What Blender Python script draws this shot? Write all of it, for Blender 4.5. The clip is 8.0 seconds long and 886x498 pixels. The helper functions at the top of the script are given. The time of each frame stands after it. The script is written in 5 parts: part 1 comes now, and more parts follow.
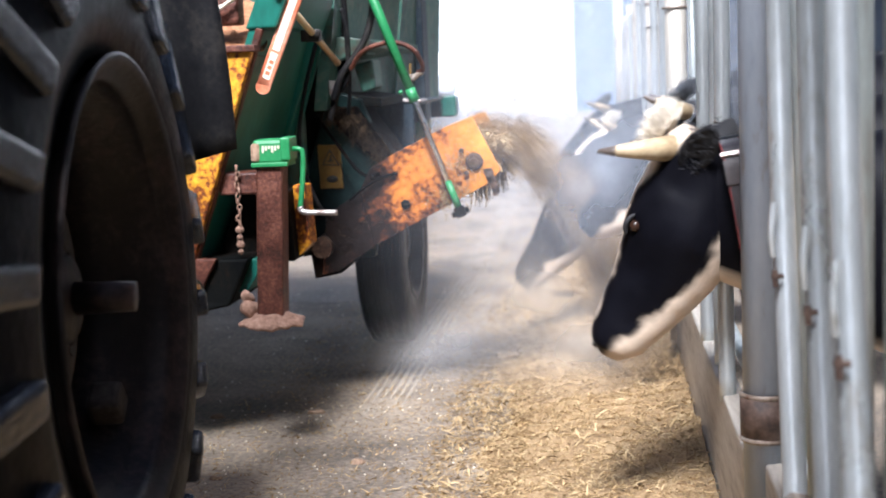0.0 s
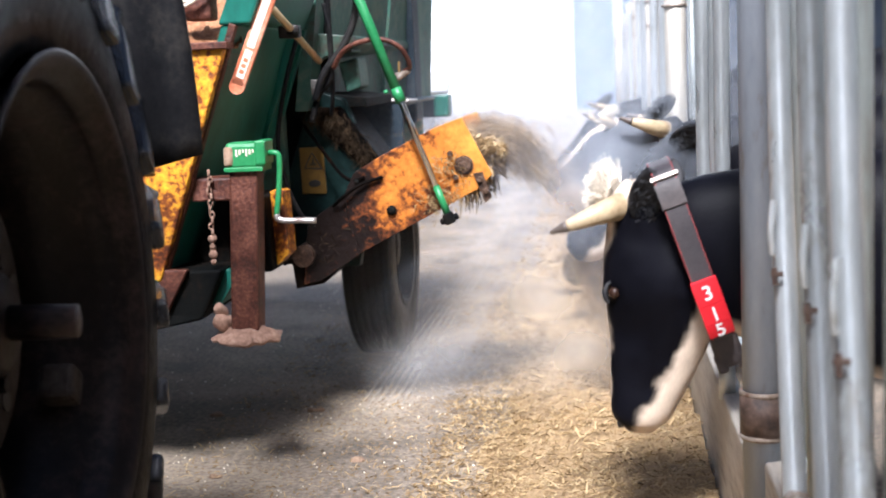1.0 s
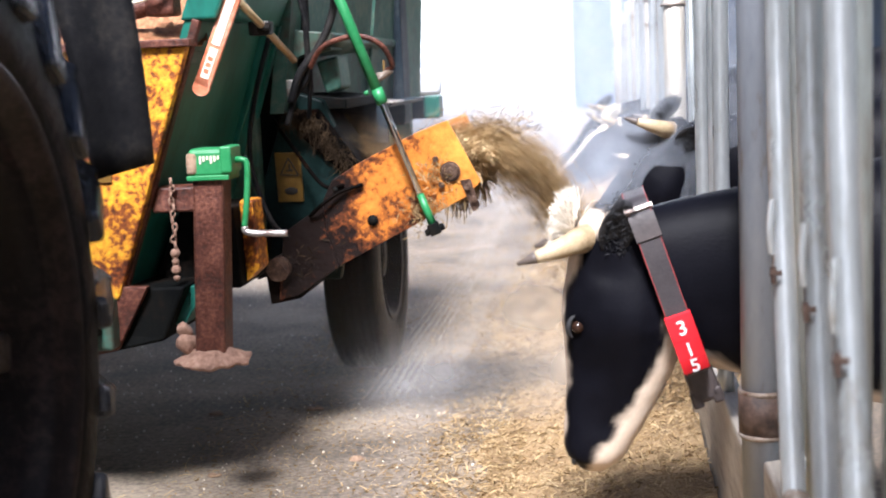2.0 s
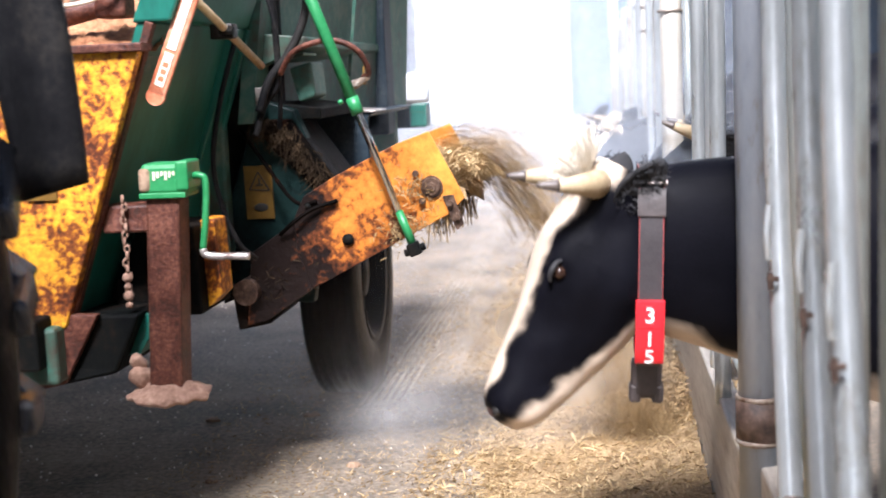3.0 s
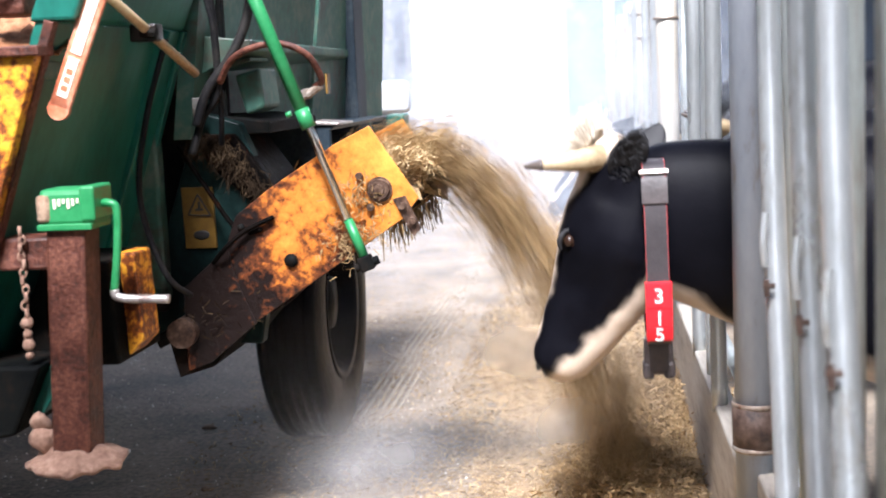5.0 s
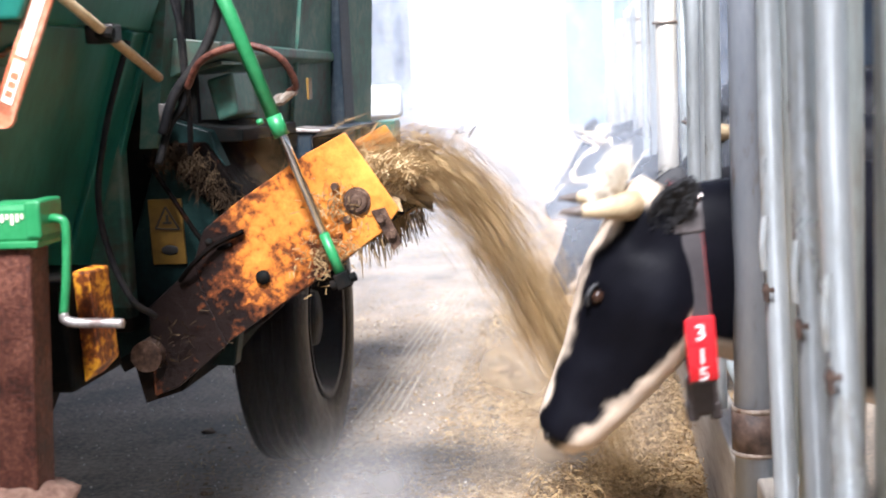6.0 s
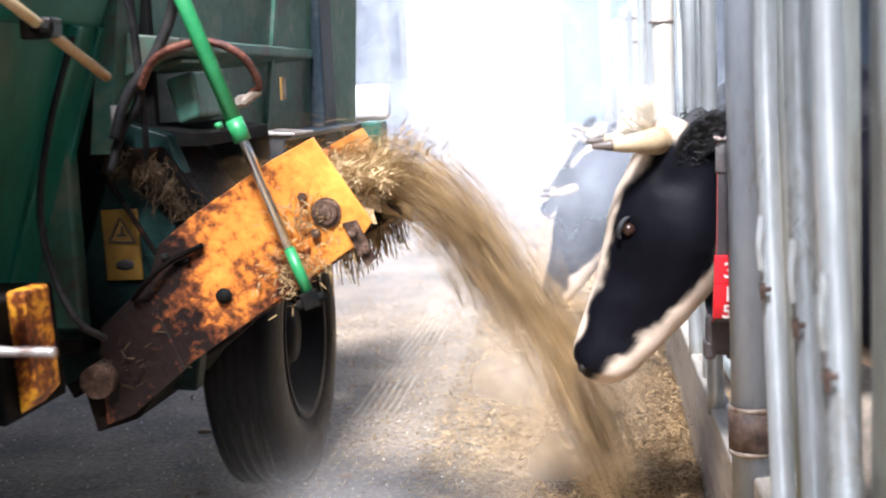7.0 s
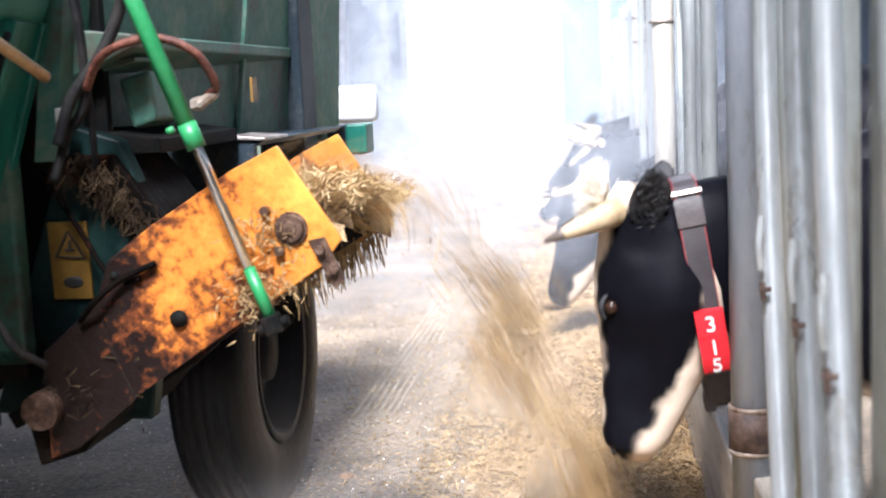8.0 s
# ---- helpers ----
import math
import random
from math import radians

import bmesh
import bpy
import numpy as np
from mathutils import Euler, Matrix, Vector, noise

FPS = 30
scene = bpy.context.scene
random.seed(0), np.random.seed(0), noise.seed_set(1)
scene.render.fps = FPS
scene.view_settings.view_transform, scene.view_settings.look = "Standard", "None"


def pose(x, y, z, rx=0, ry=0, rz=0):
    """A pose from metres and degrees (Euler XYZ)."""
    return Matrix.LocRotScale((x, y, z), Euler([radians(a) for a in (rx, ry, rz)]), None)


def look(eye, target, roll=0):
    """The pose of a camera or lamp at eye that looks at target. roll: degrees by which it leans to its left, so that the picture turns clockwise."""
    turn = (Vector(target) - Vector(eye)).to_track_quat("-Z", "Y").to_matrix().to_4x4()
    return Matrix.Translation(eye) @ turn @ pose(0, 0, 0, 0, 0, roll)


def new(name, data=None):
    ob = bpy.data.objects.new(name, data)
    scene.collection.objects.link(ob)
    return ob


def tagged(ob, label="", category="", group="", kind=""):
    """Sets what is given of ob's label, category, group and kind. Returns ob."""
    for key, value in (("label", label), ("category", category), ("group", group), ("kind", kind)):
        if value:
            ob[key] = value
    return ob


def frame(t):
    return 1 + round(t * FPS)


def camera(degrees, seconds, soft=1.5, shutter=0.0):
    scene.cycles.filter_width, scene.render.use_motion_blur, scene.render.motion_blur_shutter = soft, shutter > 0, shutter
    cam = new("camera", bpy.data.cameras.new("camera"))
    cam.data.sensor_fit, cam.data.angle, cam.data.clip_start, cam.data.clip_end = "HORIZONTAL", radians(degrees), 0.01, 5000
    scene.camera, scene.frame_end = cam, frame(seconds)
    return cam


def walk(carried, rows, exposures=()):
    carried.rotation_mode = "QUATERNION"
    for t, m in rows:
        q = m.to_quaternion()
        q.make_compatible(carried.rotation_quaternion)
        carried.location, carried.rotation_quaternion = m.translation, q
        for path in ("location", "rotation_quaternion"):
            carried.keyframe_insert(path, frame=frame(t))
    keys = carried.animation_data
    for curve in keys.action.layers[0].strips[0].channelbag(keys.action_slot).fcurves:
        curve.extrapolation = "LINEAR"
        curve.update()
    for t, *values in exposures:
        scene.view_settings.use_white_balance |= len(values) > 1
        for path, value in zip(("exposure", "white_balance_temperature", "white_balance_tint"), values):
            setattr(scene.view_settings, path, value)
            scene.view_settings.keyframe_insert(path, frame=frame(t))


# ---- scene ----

# ---- camera: it stands on one spot and turns a little ----
cam = camera(37.63, 8.0, soft=1.8, shutter=0.9)
cam.data.dof.use_dof = True
cam.data.dof.focus_distance, cam.data.dof.aperture_fstop = 3.8, 3.4
EYE = (0.0, 0.0, 1.35)
ROLL = -2.6
TURNS = [(0, 7.132, -7.704), (0.5, 7.132, -7.729), (1, 7.12, -7.791), (1.5, 7.12, -7.928), (2.2, 7.05, -7.78), (3, 6.933, -7.58), (3.5, 6.796, -7.505),
         (4, 6.808, -7.38), (4.5, 6.783, -7.356), (5.2, 6.75, -7.23), (6, 6.721, -7.094), (6.5, 6.721, -7.057), (7, 6.584, -7.131), (7.5, 6.534, -7.181), (8, 6.584, -7.131)]
walk(cam, [(t, pose(*EYE, 90 + p, 0, y) @ pose(0, 0, 0, 0, 0, ROLL)) for t, y, p in TURNS], [(0, 1.0, 5650, 13), (2.8, 1.2, 5800, 15), (8, 1.36, 5700, 13)])

# ---- light ----
world = bpy.data.worlds.new("sky")
scene.world = world
world.use_nodes = True
nt = world.node_tree
bg = nt.nodes["Background"]
skyt = nt.nodes.new("ShaderNodeTexSky")
skyt.sky_type = "NISHITA"
skyt.sun_disc = False
skyt.sun_elevation, skyt.sun_rotation = radians(51), radians(180)
skyt.air_density, skyt.dust_density = 1.0, 3.0
nt.links.new(skyt.outputs[0], bg.inputs[0])
bg.inputs[1].default_value = 0.1
sun = new("sun", bpy.data.lights.new("sun", "SUN"))
sun.data.energy, sun.data.angle, sun.data.color = 5.0, radians(14), (1.0, 0.955, 0.9)
sun.matrix_world = look((-0.05, -6.2, 7.77), (0, 0, 0))

# ---- materials ----
def mat(name, cols, scale=6.0, rough=0.6, metal=0.0, bump=0.3, fine=60.0, stops=None, fine_mix=0.35, spec=0.5, stretch=(1, 1, 1), vary=0.0, trans=0.0, rough_vary=0.12):
    """Two scales of noise over several colours, with relief."""
    m = bpy.data.materials.new(name)
    m.use_nodes = True
    n, l = m.node_tree.nodes, m.node_tree.links
    b = n["Principled BSDF"]
    tc = n.new("ShaderNodeTexCoord")
    mp = n.new("ShaderNodeMapping")
    mp.inputs["Scale"].default_value = stretch
    l.new(tc.outputs["Object"], mp.inputs[0])
    n1, n2 = n.new("ShaderNodeTexNoise"), n.new("ShaderNodeTexNoise")
    for q, s in ((n1, scale), (n2, fine)):
        q.inputs["Scale"].default_value = s
        q.inputs["Detail"].default_value = 6
        q.inputs["Roughness"].default_value = 0.62
        l.new(mp.outputs[0], q.inputs["Vector"])
    mx = n.new("ShaderNodeMix")
    mx.inputs[0].default_value = fine_mix
    l.new(n1.outputs[0], mx.inputs[2])
    l.new(n2.outputs[0], mx.inputs[3])
    ramp = n.new("ShaderNodeValToRGB")
    k = len(cols)
    stops = stops or [0.36 + 0.28 * i / max(1, k - 1) for i in range(k)]
    e = ramp.color_ramp.elements
    while len(e) < k:
        e.new(0.5)
    for i, c in enumerate(cols):
        e[i].position = stops[i]
        e[i].color = (*c, 1)
    l.new(mx.outputs[0], ramp.inputs[0])
    col = ramp.outputs[0]
    if vary:
        oi = n.new("ShaderNodeObjectInfo")
        hs = n.new("ShaderNodeHueSaturation")
        mr = n.new("ShaderNodeMapRange")
        mr.inputs[3].default_value, mr.inputs[4].default_value = 1 - vary, 1 + vary
        l.new(oi.outputs["Random"], mr.inputs[0])
        l.new(mr.outputs[0], hs.inputs["Value"])
        l.new(col, hs.inputs["Color"])
        col = hs.outputs[0]
    l.new(col, b.inputs["Base Color"])
    rr = n.new("ShaderNodeMapRange")
    rr.inputs[3].default_value, rr.inputs[4].default_value = max(0.02, rough - rough_vary), min(1, rough + rough_vary)
    l.new(n1.outputs[0], rr.inputs[0])
    l.new(rr.outputs[0], b.inputs["Roughness"])
    b.inputs["Metallic"].default_value = metal
    b.inputs["Specular IOR Level"].default_value = spec
    if bump:
        bp = n.new("ShaderNodeBump")
        bp.inputs["Strength"].default_value = bump
        bp.inputs["Distance"].default_value = 0.01
        l.new(mx.outputs[0], bp.inputs["Height"])
        l.new(bp.outputs[0], b.inputs["Normal"])
    return m


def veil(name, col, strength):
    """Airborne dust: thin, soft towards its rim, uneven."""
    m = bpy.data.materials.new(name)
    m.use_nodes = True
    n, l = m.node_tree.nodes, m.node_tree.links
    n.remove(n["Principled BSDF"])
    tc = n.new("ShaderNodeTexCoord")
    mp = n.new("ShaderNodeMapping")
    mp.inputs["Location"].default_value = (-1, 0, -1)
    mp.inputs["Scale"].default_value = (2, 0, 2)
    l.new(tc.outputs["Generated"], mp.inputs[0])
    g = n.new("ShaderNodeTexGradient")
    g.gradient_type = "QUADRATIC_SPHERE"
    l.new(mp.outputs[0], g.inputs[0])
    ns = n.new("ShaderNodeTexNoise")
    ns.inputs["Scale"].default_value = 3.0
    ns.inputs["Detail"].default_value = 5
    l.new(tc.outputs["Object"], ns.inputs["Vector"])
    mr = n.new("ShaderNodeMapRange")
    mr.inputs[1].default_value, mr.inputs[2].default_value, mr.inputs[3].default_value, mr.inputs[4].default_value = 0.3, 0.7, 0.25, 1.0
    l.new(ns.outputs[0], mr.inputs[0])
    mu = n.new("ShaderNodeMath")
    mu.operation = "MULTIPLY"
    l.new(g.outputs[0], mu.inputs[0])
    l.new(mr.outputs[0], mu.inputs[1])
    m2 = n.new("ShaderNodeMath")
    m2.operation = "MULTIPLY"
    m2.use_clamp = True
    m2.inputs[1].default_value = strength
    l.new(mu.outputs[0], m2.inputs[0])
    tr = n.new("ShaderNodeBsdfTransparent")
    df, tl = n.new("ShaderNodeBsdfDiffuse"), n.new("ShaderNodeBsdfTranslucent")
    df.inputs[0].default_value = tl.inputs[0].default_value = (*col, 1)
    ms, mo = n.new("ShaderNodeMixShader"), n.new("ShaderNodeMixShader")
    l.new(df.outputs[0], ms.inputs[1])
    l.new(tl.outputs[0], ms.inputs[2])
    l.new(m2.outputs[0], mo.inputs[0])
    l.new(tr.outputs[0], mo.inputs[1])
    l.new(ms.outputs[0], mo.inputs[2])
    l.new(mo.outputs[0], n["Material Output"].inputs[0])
    return m


M_GROUND = mat("packed_earth_floor", [(0.045, 0.038, 0.034), (0.15, 0.122, 0.093), (0.28, 0.228, 0.17), (0.4, 0.33, 0.245)], 1.6, 0.75, 0, 0.6, 45, [0.33, 0.45, 0.55, 0.68], 0.5)
M_FEED = mat("silage_feed", [(0.14, 0.09, 0.042), (0.3, 0.2, 0.098), (0.43, 0.31, 0.165)], 9, 0.85, 0, 0.8, 90, fine_mix=0.5)
M_STRAW = mat("straw", [(0.32, 0.2, 0.085), (0.5, 0.355, 0.175), (0.63, 0.495, 0.285)], 14, 0.75, 0, 0.1, 60)
M_FALL = mat("airborne_brown_feed", [(0.2, 0.12, 0.05), (0.37, 0.24, 0.108), (0.52, 0.38, 0.19)], 14, 0.8, 0, 0.1, 60, spec=0.2)
M_CHAFF = mat("dark_brown_chaff", [(0.012, 0.008, 0.005), (0.026, 0.017, 0.01), (0.06, 0.04, 0.022)], 14, 0.85, 0, 0.1, 60, spec=0.05)
M_STRAWD = mat("brown_chaff", [(0.14, 0.085, 0.038), (0.27, 0.18, 0.085), (0.38, 0.27, 0.14)], 14, 0.8, 0, 0.1, 60, spec=0.15)
M_GALV = mat("galvanised_steel", [(0.24, 0.19, 0.145), (0.34, 0.37, 0.36), (0.44, 0.48, 0.47), (0.54, 0.58, 0.57)], 6, 0.42, 0.3, 0.12, 60, [0.33, 0.40, 0.52, 0.68], stretch=(1, 1, 0.3), vary=0.12)
M_GALVB = mat("worn_bright_galvanised_steel", [(0.34, 0.31, 0.26), (0.5, 0.53, 0.53), (0.68, 0.71, 0.72)], 7, 0.3, 0.45, 0.1, 60, [0.33, 0.45, 0.7], stretch=(1, 1, 0.3), vary=0.1)
M_GALVD = mat("stained_post_steel", [(0.2, 0.125, 0.08), (0.46, 0.42, 0.35), (0.62, 0.58, 0.5)], 5, 0.45, 0.35, 0.2, 55, [0.33, 0.45, 0.66], stretch=(1, 1, 0.4), vary=0.12)
M_RUST = mat("rusty_steel", [(0.02, 0.007, 0.004), (0.085, 0.024, 0.013), (0.2, 0.075, 0.045)], 11, 0.55, 0.1, 0.8, 80, fine_mix=0.5)
M_CLAMP = mat("rust_stained_clamp", [(0.12, 0.06, 0.035), (0.28, 0.22, 0.17), (0.42, 0.38, 0.33)], 15, 0.5, 0.4, 0.4, 80)
M_POST = mat("blue_grey_post_steel", [(0.16, 0.12, 0.095), (0.235, 0.255, 0.285), (0.33, 0.35, 0.375)], 4, 0.45, 0.25, 0.2, 55, [0.32, 0.42, 0.68], stretch=(1, 1, 0.3))
M_GALVU = mat("dull_grey_steel", [(0.24, 0.22, 0.18), (0.35, 0.385, 0.365), (0.46, 0.5, 0.48)], 5, 0.5, 0.15, 0.15, 50, stretch=(1, 1, 0.3), vary=0.1)
M_CLAMPD = mat("dark_rusty_bolt", [(0.03, 0.02, 0.016), (0.09, 0.055, 0.04), (0.16, 0.11, 0.085)], 25, 0.6, 0.2, 0.4, 80)
M_WOODP = mat("weathered_board", [(0.26, 0.21, 0.16), (0.48, 0.43, 0.36), (0.62, 0.58, 0.5)], 5, 0.8, 0, 0.4, 50, stretch=(1, 0.15, 1))
M_GREEN = mat("dark_green_paint", [(0.006, 0.042, 0.031), (0.012, 0.132, 0.096), (0.036, 0.22, 0.17)], 3.2, 0.4, 0, 0.15, 40, [0.3, 0.5, 0.72], fine_mix=0.25, stretch=(1, 1, 0.35))
M_GREENG = mat("dusty_green_paint", [(0.055, 0.045, 0.032), (0.04, 0.125, 0.09), (0.15, 0.18, 0.135)], 3.5, 0.55, 0, 0.3, 30, fine_mix=0.3)
M_BRIGHT = mat("bright_green_paint", [(0.035, 0.09, 0.035), (0.02, 0.19, 0.06), (0.045, 0.27, 0.095)], 12, 0.4, 0, 0.2, 60, [0.3, 0.42, 0.7])
M_YELLOW = mat("flaking_yellow_paint", [(0.06, 0.015, 0.007), (0.26, 0.07, 0.014), (0.6, 0.24, 0.015), (0.85, 0.48, 0.025)], 7, 0.45, 0, 0.8, 50, [0.42, 0.49, 0.52, 0.63], fine_mix=0.48)
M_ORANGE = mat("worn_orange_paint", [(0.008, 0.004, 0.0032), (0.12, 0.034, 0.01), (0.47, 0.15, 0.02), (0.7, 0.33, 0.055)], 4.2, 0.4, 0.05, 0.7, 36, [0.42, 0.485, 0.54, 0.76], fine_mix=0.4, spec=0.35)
def rust_and_shade_along(m, axis, middle, slope):
    """Darkens a plate's colour towards one end: rust, with the recess's shade painted in."""
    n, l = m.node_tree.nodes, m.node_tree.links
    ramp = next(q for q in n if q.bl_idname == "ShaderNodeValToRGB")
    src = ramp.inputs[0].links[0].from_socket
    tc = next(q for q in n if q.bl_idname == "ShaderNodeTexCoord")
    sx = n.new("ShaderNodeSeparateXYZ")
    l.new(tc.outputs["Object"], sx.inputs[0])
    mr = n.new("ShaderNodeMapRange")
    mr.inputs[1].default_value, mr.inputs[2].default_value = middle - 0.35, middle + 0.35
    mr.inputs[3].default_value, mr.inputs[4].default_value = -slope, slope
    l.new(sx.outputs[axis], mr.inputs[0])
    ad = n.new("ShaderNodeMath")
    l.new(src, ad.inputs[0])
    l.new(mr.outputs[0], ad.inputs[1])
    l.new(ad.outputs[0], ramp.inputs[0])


# rust plus painted shade: the plates' tail end goes nearly black
rust_and_shade_along(M_ORANGE, 0, 0.48, 0.15)
# Brown steel darkened past its own tone: the recess's shade is painted in.
M_TAIL = mat("shade_dark_brown_steel", [(0.002, 0.0017, 0.0015), (0.0042, 0.0027, 0.0021), (0.045, 0.0155, 0.007)], 7, 0.6, 0.0, 0.7, 44, [0.4, 0.56, 0.74], spec=0.03, fine_mix=0.45)
M_GREASE = mat("greasy_brown_steel", [(0.02, 0.012, 0.009), (0.075, 0.042, 0.028), (0.17, 0.11, 0.075)], 30, 0.4, 0.3, 0.5, 90)
# Near-black steel: the shade under and inside the wagon is in this colour.
M_DARK = mat("shade_dark_steel", [(0.0035, 0.004, 0.0045), (0.006, 0.0065, 0.006), (0.018, 0.012, 0.009)], 5, 0.65, 0.0, 0.4, 50, spec=0.05)
# Dark green housing paint with the recess's shade put into the colour.
M_HOUSE = mat("shaded_dark_green_steel", [(0.004, 0.006, 0.006), (0.006, 0.018, 0.017), (0.012, 0.032, 0.028)], 4, 0.5, 0, 0.3, 40, spec=0.15)
M_NAVY = mat("dark_blue_green_fender", [(0.01, 0.016, 0.024), (0.017, 0.028, 0.038), (0.05, 0.06, 0.066)], 4, 0.55, 0, 0.2, 50, spec=0.25)
M_RUBBER = mat("black_rubber", [(0.005, 0.005, 0.006), (0.01, 0.01, 0.011), (0.025, 0.023, 0.021)], 6, 0.6, 0, 0.3, 60, spec=0.12)
# Blacker than rubber is: the wheels' shaded sides are put into the colour.
M_TYRE = mat("shaded_muddy_rubber", [(0.002, 0.0022, 0.0032), (0.0035, 0.004, 0.0055), (0.014, 0.0135, 0.014)], 8, 0.38, 0, 0.8, 40, [0.35, 0.55, 0.74], spec=0.06)
M_LUG = mat("wet_tread_rubber", [(0.003, 0.0034, 0.005), (0.007, 0.008, 0.011), (0.045, 0.048, 0.054)], 14, 0.2, 0, 1.0, 45, [0.38, 0.56, 0.72], spec=0.45, fine_mix=0.5, rough_vary=0.16)
# Muddy rim steel, with the shade inside the wheel painted in.
M_RIM = mat("shaded_muddy_rim", [(0.002, 0.0018, 0.002), (0.007, 0.0052, 0.0052), (0.03, 0.02, 0.018)], 6, 0.5, 0.0, 0.5, 50, spec=0.15)
M_DISC = mat("dusty_grey_wheel_disc", [(0.016, 0.0135, 0.0125), (0.038, 0.033, 0.03), (0.075, 0.064, 0.058)], 5, 0.75, 0, 0.4, 40, spec=0.12)
M_CHROME = mat("chromed_rod", [(0.62, 0.62, 0.63), (0.75, 0.75, 0.76)], 8, 0.16, 1.0, 0.03, 60, rough_vary=0.06)
M_STEEL = mat("worn_bare_steel", [(0.16, 0.1, 0.08), (0.4, 0.36, 0.33), (0.55, 0.52, 0.5)], 14, 0.4, 0.6, 0.3, 70)
M_SALT = mat("caked_feed_mud", [(0.17, 0.105, 0.065), (0.28, 0.185, 0.12), (0.4, 0.285, 0.195)], 13, 0.9, 0, 1.0, 70, fine_mix=0.5)
M_CAKE = mat("salmon_feed_crust", [(0.19, 0.072, 0.03), (0.35, 0.155, 0.07), (0.5, 0.26, 0.135)], 16, 0.9, 0, 1.0, 60, fine_mix=0.5)
M_FOOT = mat("salmon_brown_feed_mud", [(0.17, 0.09, 0.06), (0.29, 0.17, 0.118), (0.42, 0.27, 0.195)], 14, 0.9, 0, 1.0, 66, fine_mix=0.5)
# Sticker yellow, dimmed: the shade round the warning sign is part of it.
M_SIGN = mat("shade_dimmed_yellow", [(0.11, 0.055, 0.008), (0.2, 0.11, 0.012)], 9, 0.5, 0, 0.05, 60)
M_INK = mat("black_print", [(0.012, 0.011, 0.01), (0.025, 0.022, 0.02)], 20, 0.6, 0, 0)
M_STRAPR = mat("pale_red_marker_board", [(0.42, 0.09, 0.035), (0.6, 0.2, 0.1), (0.7, 0.36, 0.24)], 6, 0.5, 0, 0.1, 50)
M_CREAM = mat("cream_reflector", [(0.72, 0.62, 0.45), (0.84, 0.78, 0.66)], 8, 0.4, 0, 0.05)
M_TAN = mat("tan_steel_rod", [(0.3, 0.19, 0.1), (0.52, 0.37, 0.2), (0.62, 0.48, 0.3)], 9, 0.45, 0.3, 0.2, 60)
M_CONC = mat("barn_wall_panel", [(0.07, 0.115, 0.19), (0.1, 0.155, 0.245), (0.14, 0.2, 0.3)], 0.8, 0.8, 0, 0.2, 20)
M_ROOF = mat("pale_roof_sheet", [(0.34, 0.36, 0.38), (0.46, 0.48, 0.5)], 1.0, 0.6, 0.1, 0.1, 20)
M_WHITEP = mat("white_paint", [(0.7, 0.7, 0.7), (0.84, 0.84, 0.84)], 6, 0.4, 0, 0.05)
M_LAMP = mat("clear_lamp_lens", [(0.7, 0.74, 0.8), (0.86, 0.88, 0.9)], 6, 0.15, 0, 0.05)
M_BEDDING = mat("trampled_bedding", [(0.06, 0.045, 0.03), (0.13, 0.1, 0.07), (0.24, 0.19, 0.13)], 2.5, 0.9, 0, 0.7, 50)
M_DAY = bpy.data.materials.new("white_daylight")
M_DAY.use_nodes = True
M_DAY.node_tree.nodes["Principled BSDF"].inputs["Emission Color"].default_value = (0.95, 0.98, 1.0, 1)
M_DAY.node_tree.nodes["Principled BSDF"].inputs["Emission Strength"].default_value = 1.6

# ---- mesh helpers ----
def part(name, bm, material, parent=None, label="", smooth=False, shift=None):
    if shift is not None:
        bmesh.ops.translate(bm, verts=bm.verts, vec=shift)
    me = bpy.data.meshes.new(name)
    bm.to_mesh(me)
    bm.free()
    me.materials.append(material)
    if smooth:
        me.shade_smooth()
    ob = new(name, me)
    if parent is not None:
        ob.parent = parent
    if label:
        tagged(ob, label)
    return ob


def thing(name, at, label, category, group="", kind=""):
    ob = new(name)
    ob.matrix_basis = at if isinstance(at, Matrix) else Matrix.Translation(at)
    ob.empty_display_size = 0.1
    return tagged(ob, label, category, group, kind)


def box(bm, a, b, bevel=0.0, m=None):
    """A box from corner a to corner b."""
    a, b = Vector(a), Vector(b)
    r = bmesh.ops.create_cube(bm, size=1)
    vs = r["verts"]
    bmesh.ops.scale(bm, verts=vs, vec=[max(1e-4, abs(q - p)) for p, q in zip(a, b)])
    bmesh.ops.translate(bm, verts=vs, vec=(a + b) / 2)
    if m is not None:
        bmesh.ops.transform(bm, matrix=m, verts=vs)
    if bevel:
        es = list({e for v in vs for e in v.link_edges})
        bmesh.ops.bevel(bm, geom=es, offset=bevel, segments=2, profile=0.5, affect="EDGES")
    return bm


def aim(p, q):
    """The pose at p whose z axis points at q."""
    d = Vector(q) - Vector(p)
    return Matrix.Translation(p) @ d.to_track_quat("Z", "Y").to_matrix().to_4x4()


def tube(bm, p, q, r, r2=None, seg=16, caps=True):
    p, q = Vector(p), Vector(q)
    m = aim(p, q) @ Matrix.Translation((0, 0, (q - p).length / 2))
    bmesh.ops.create_cone(bm, cap_ends=caps, segments=seg, radius1=r, radius2=r if r2 is None else r2, depth=(q - p).length, matrix=m)
    return bm


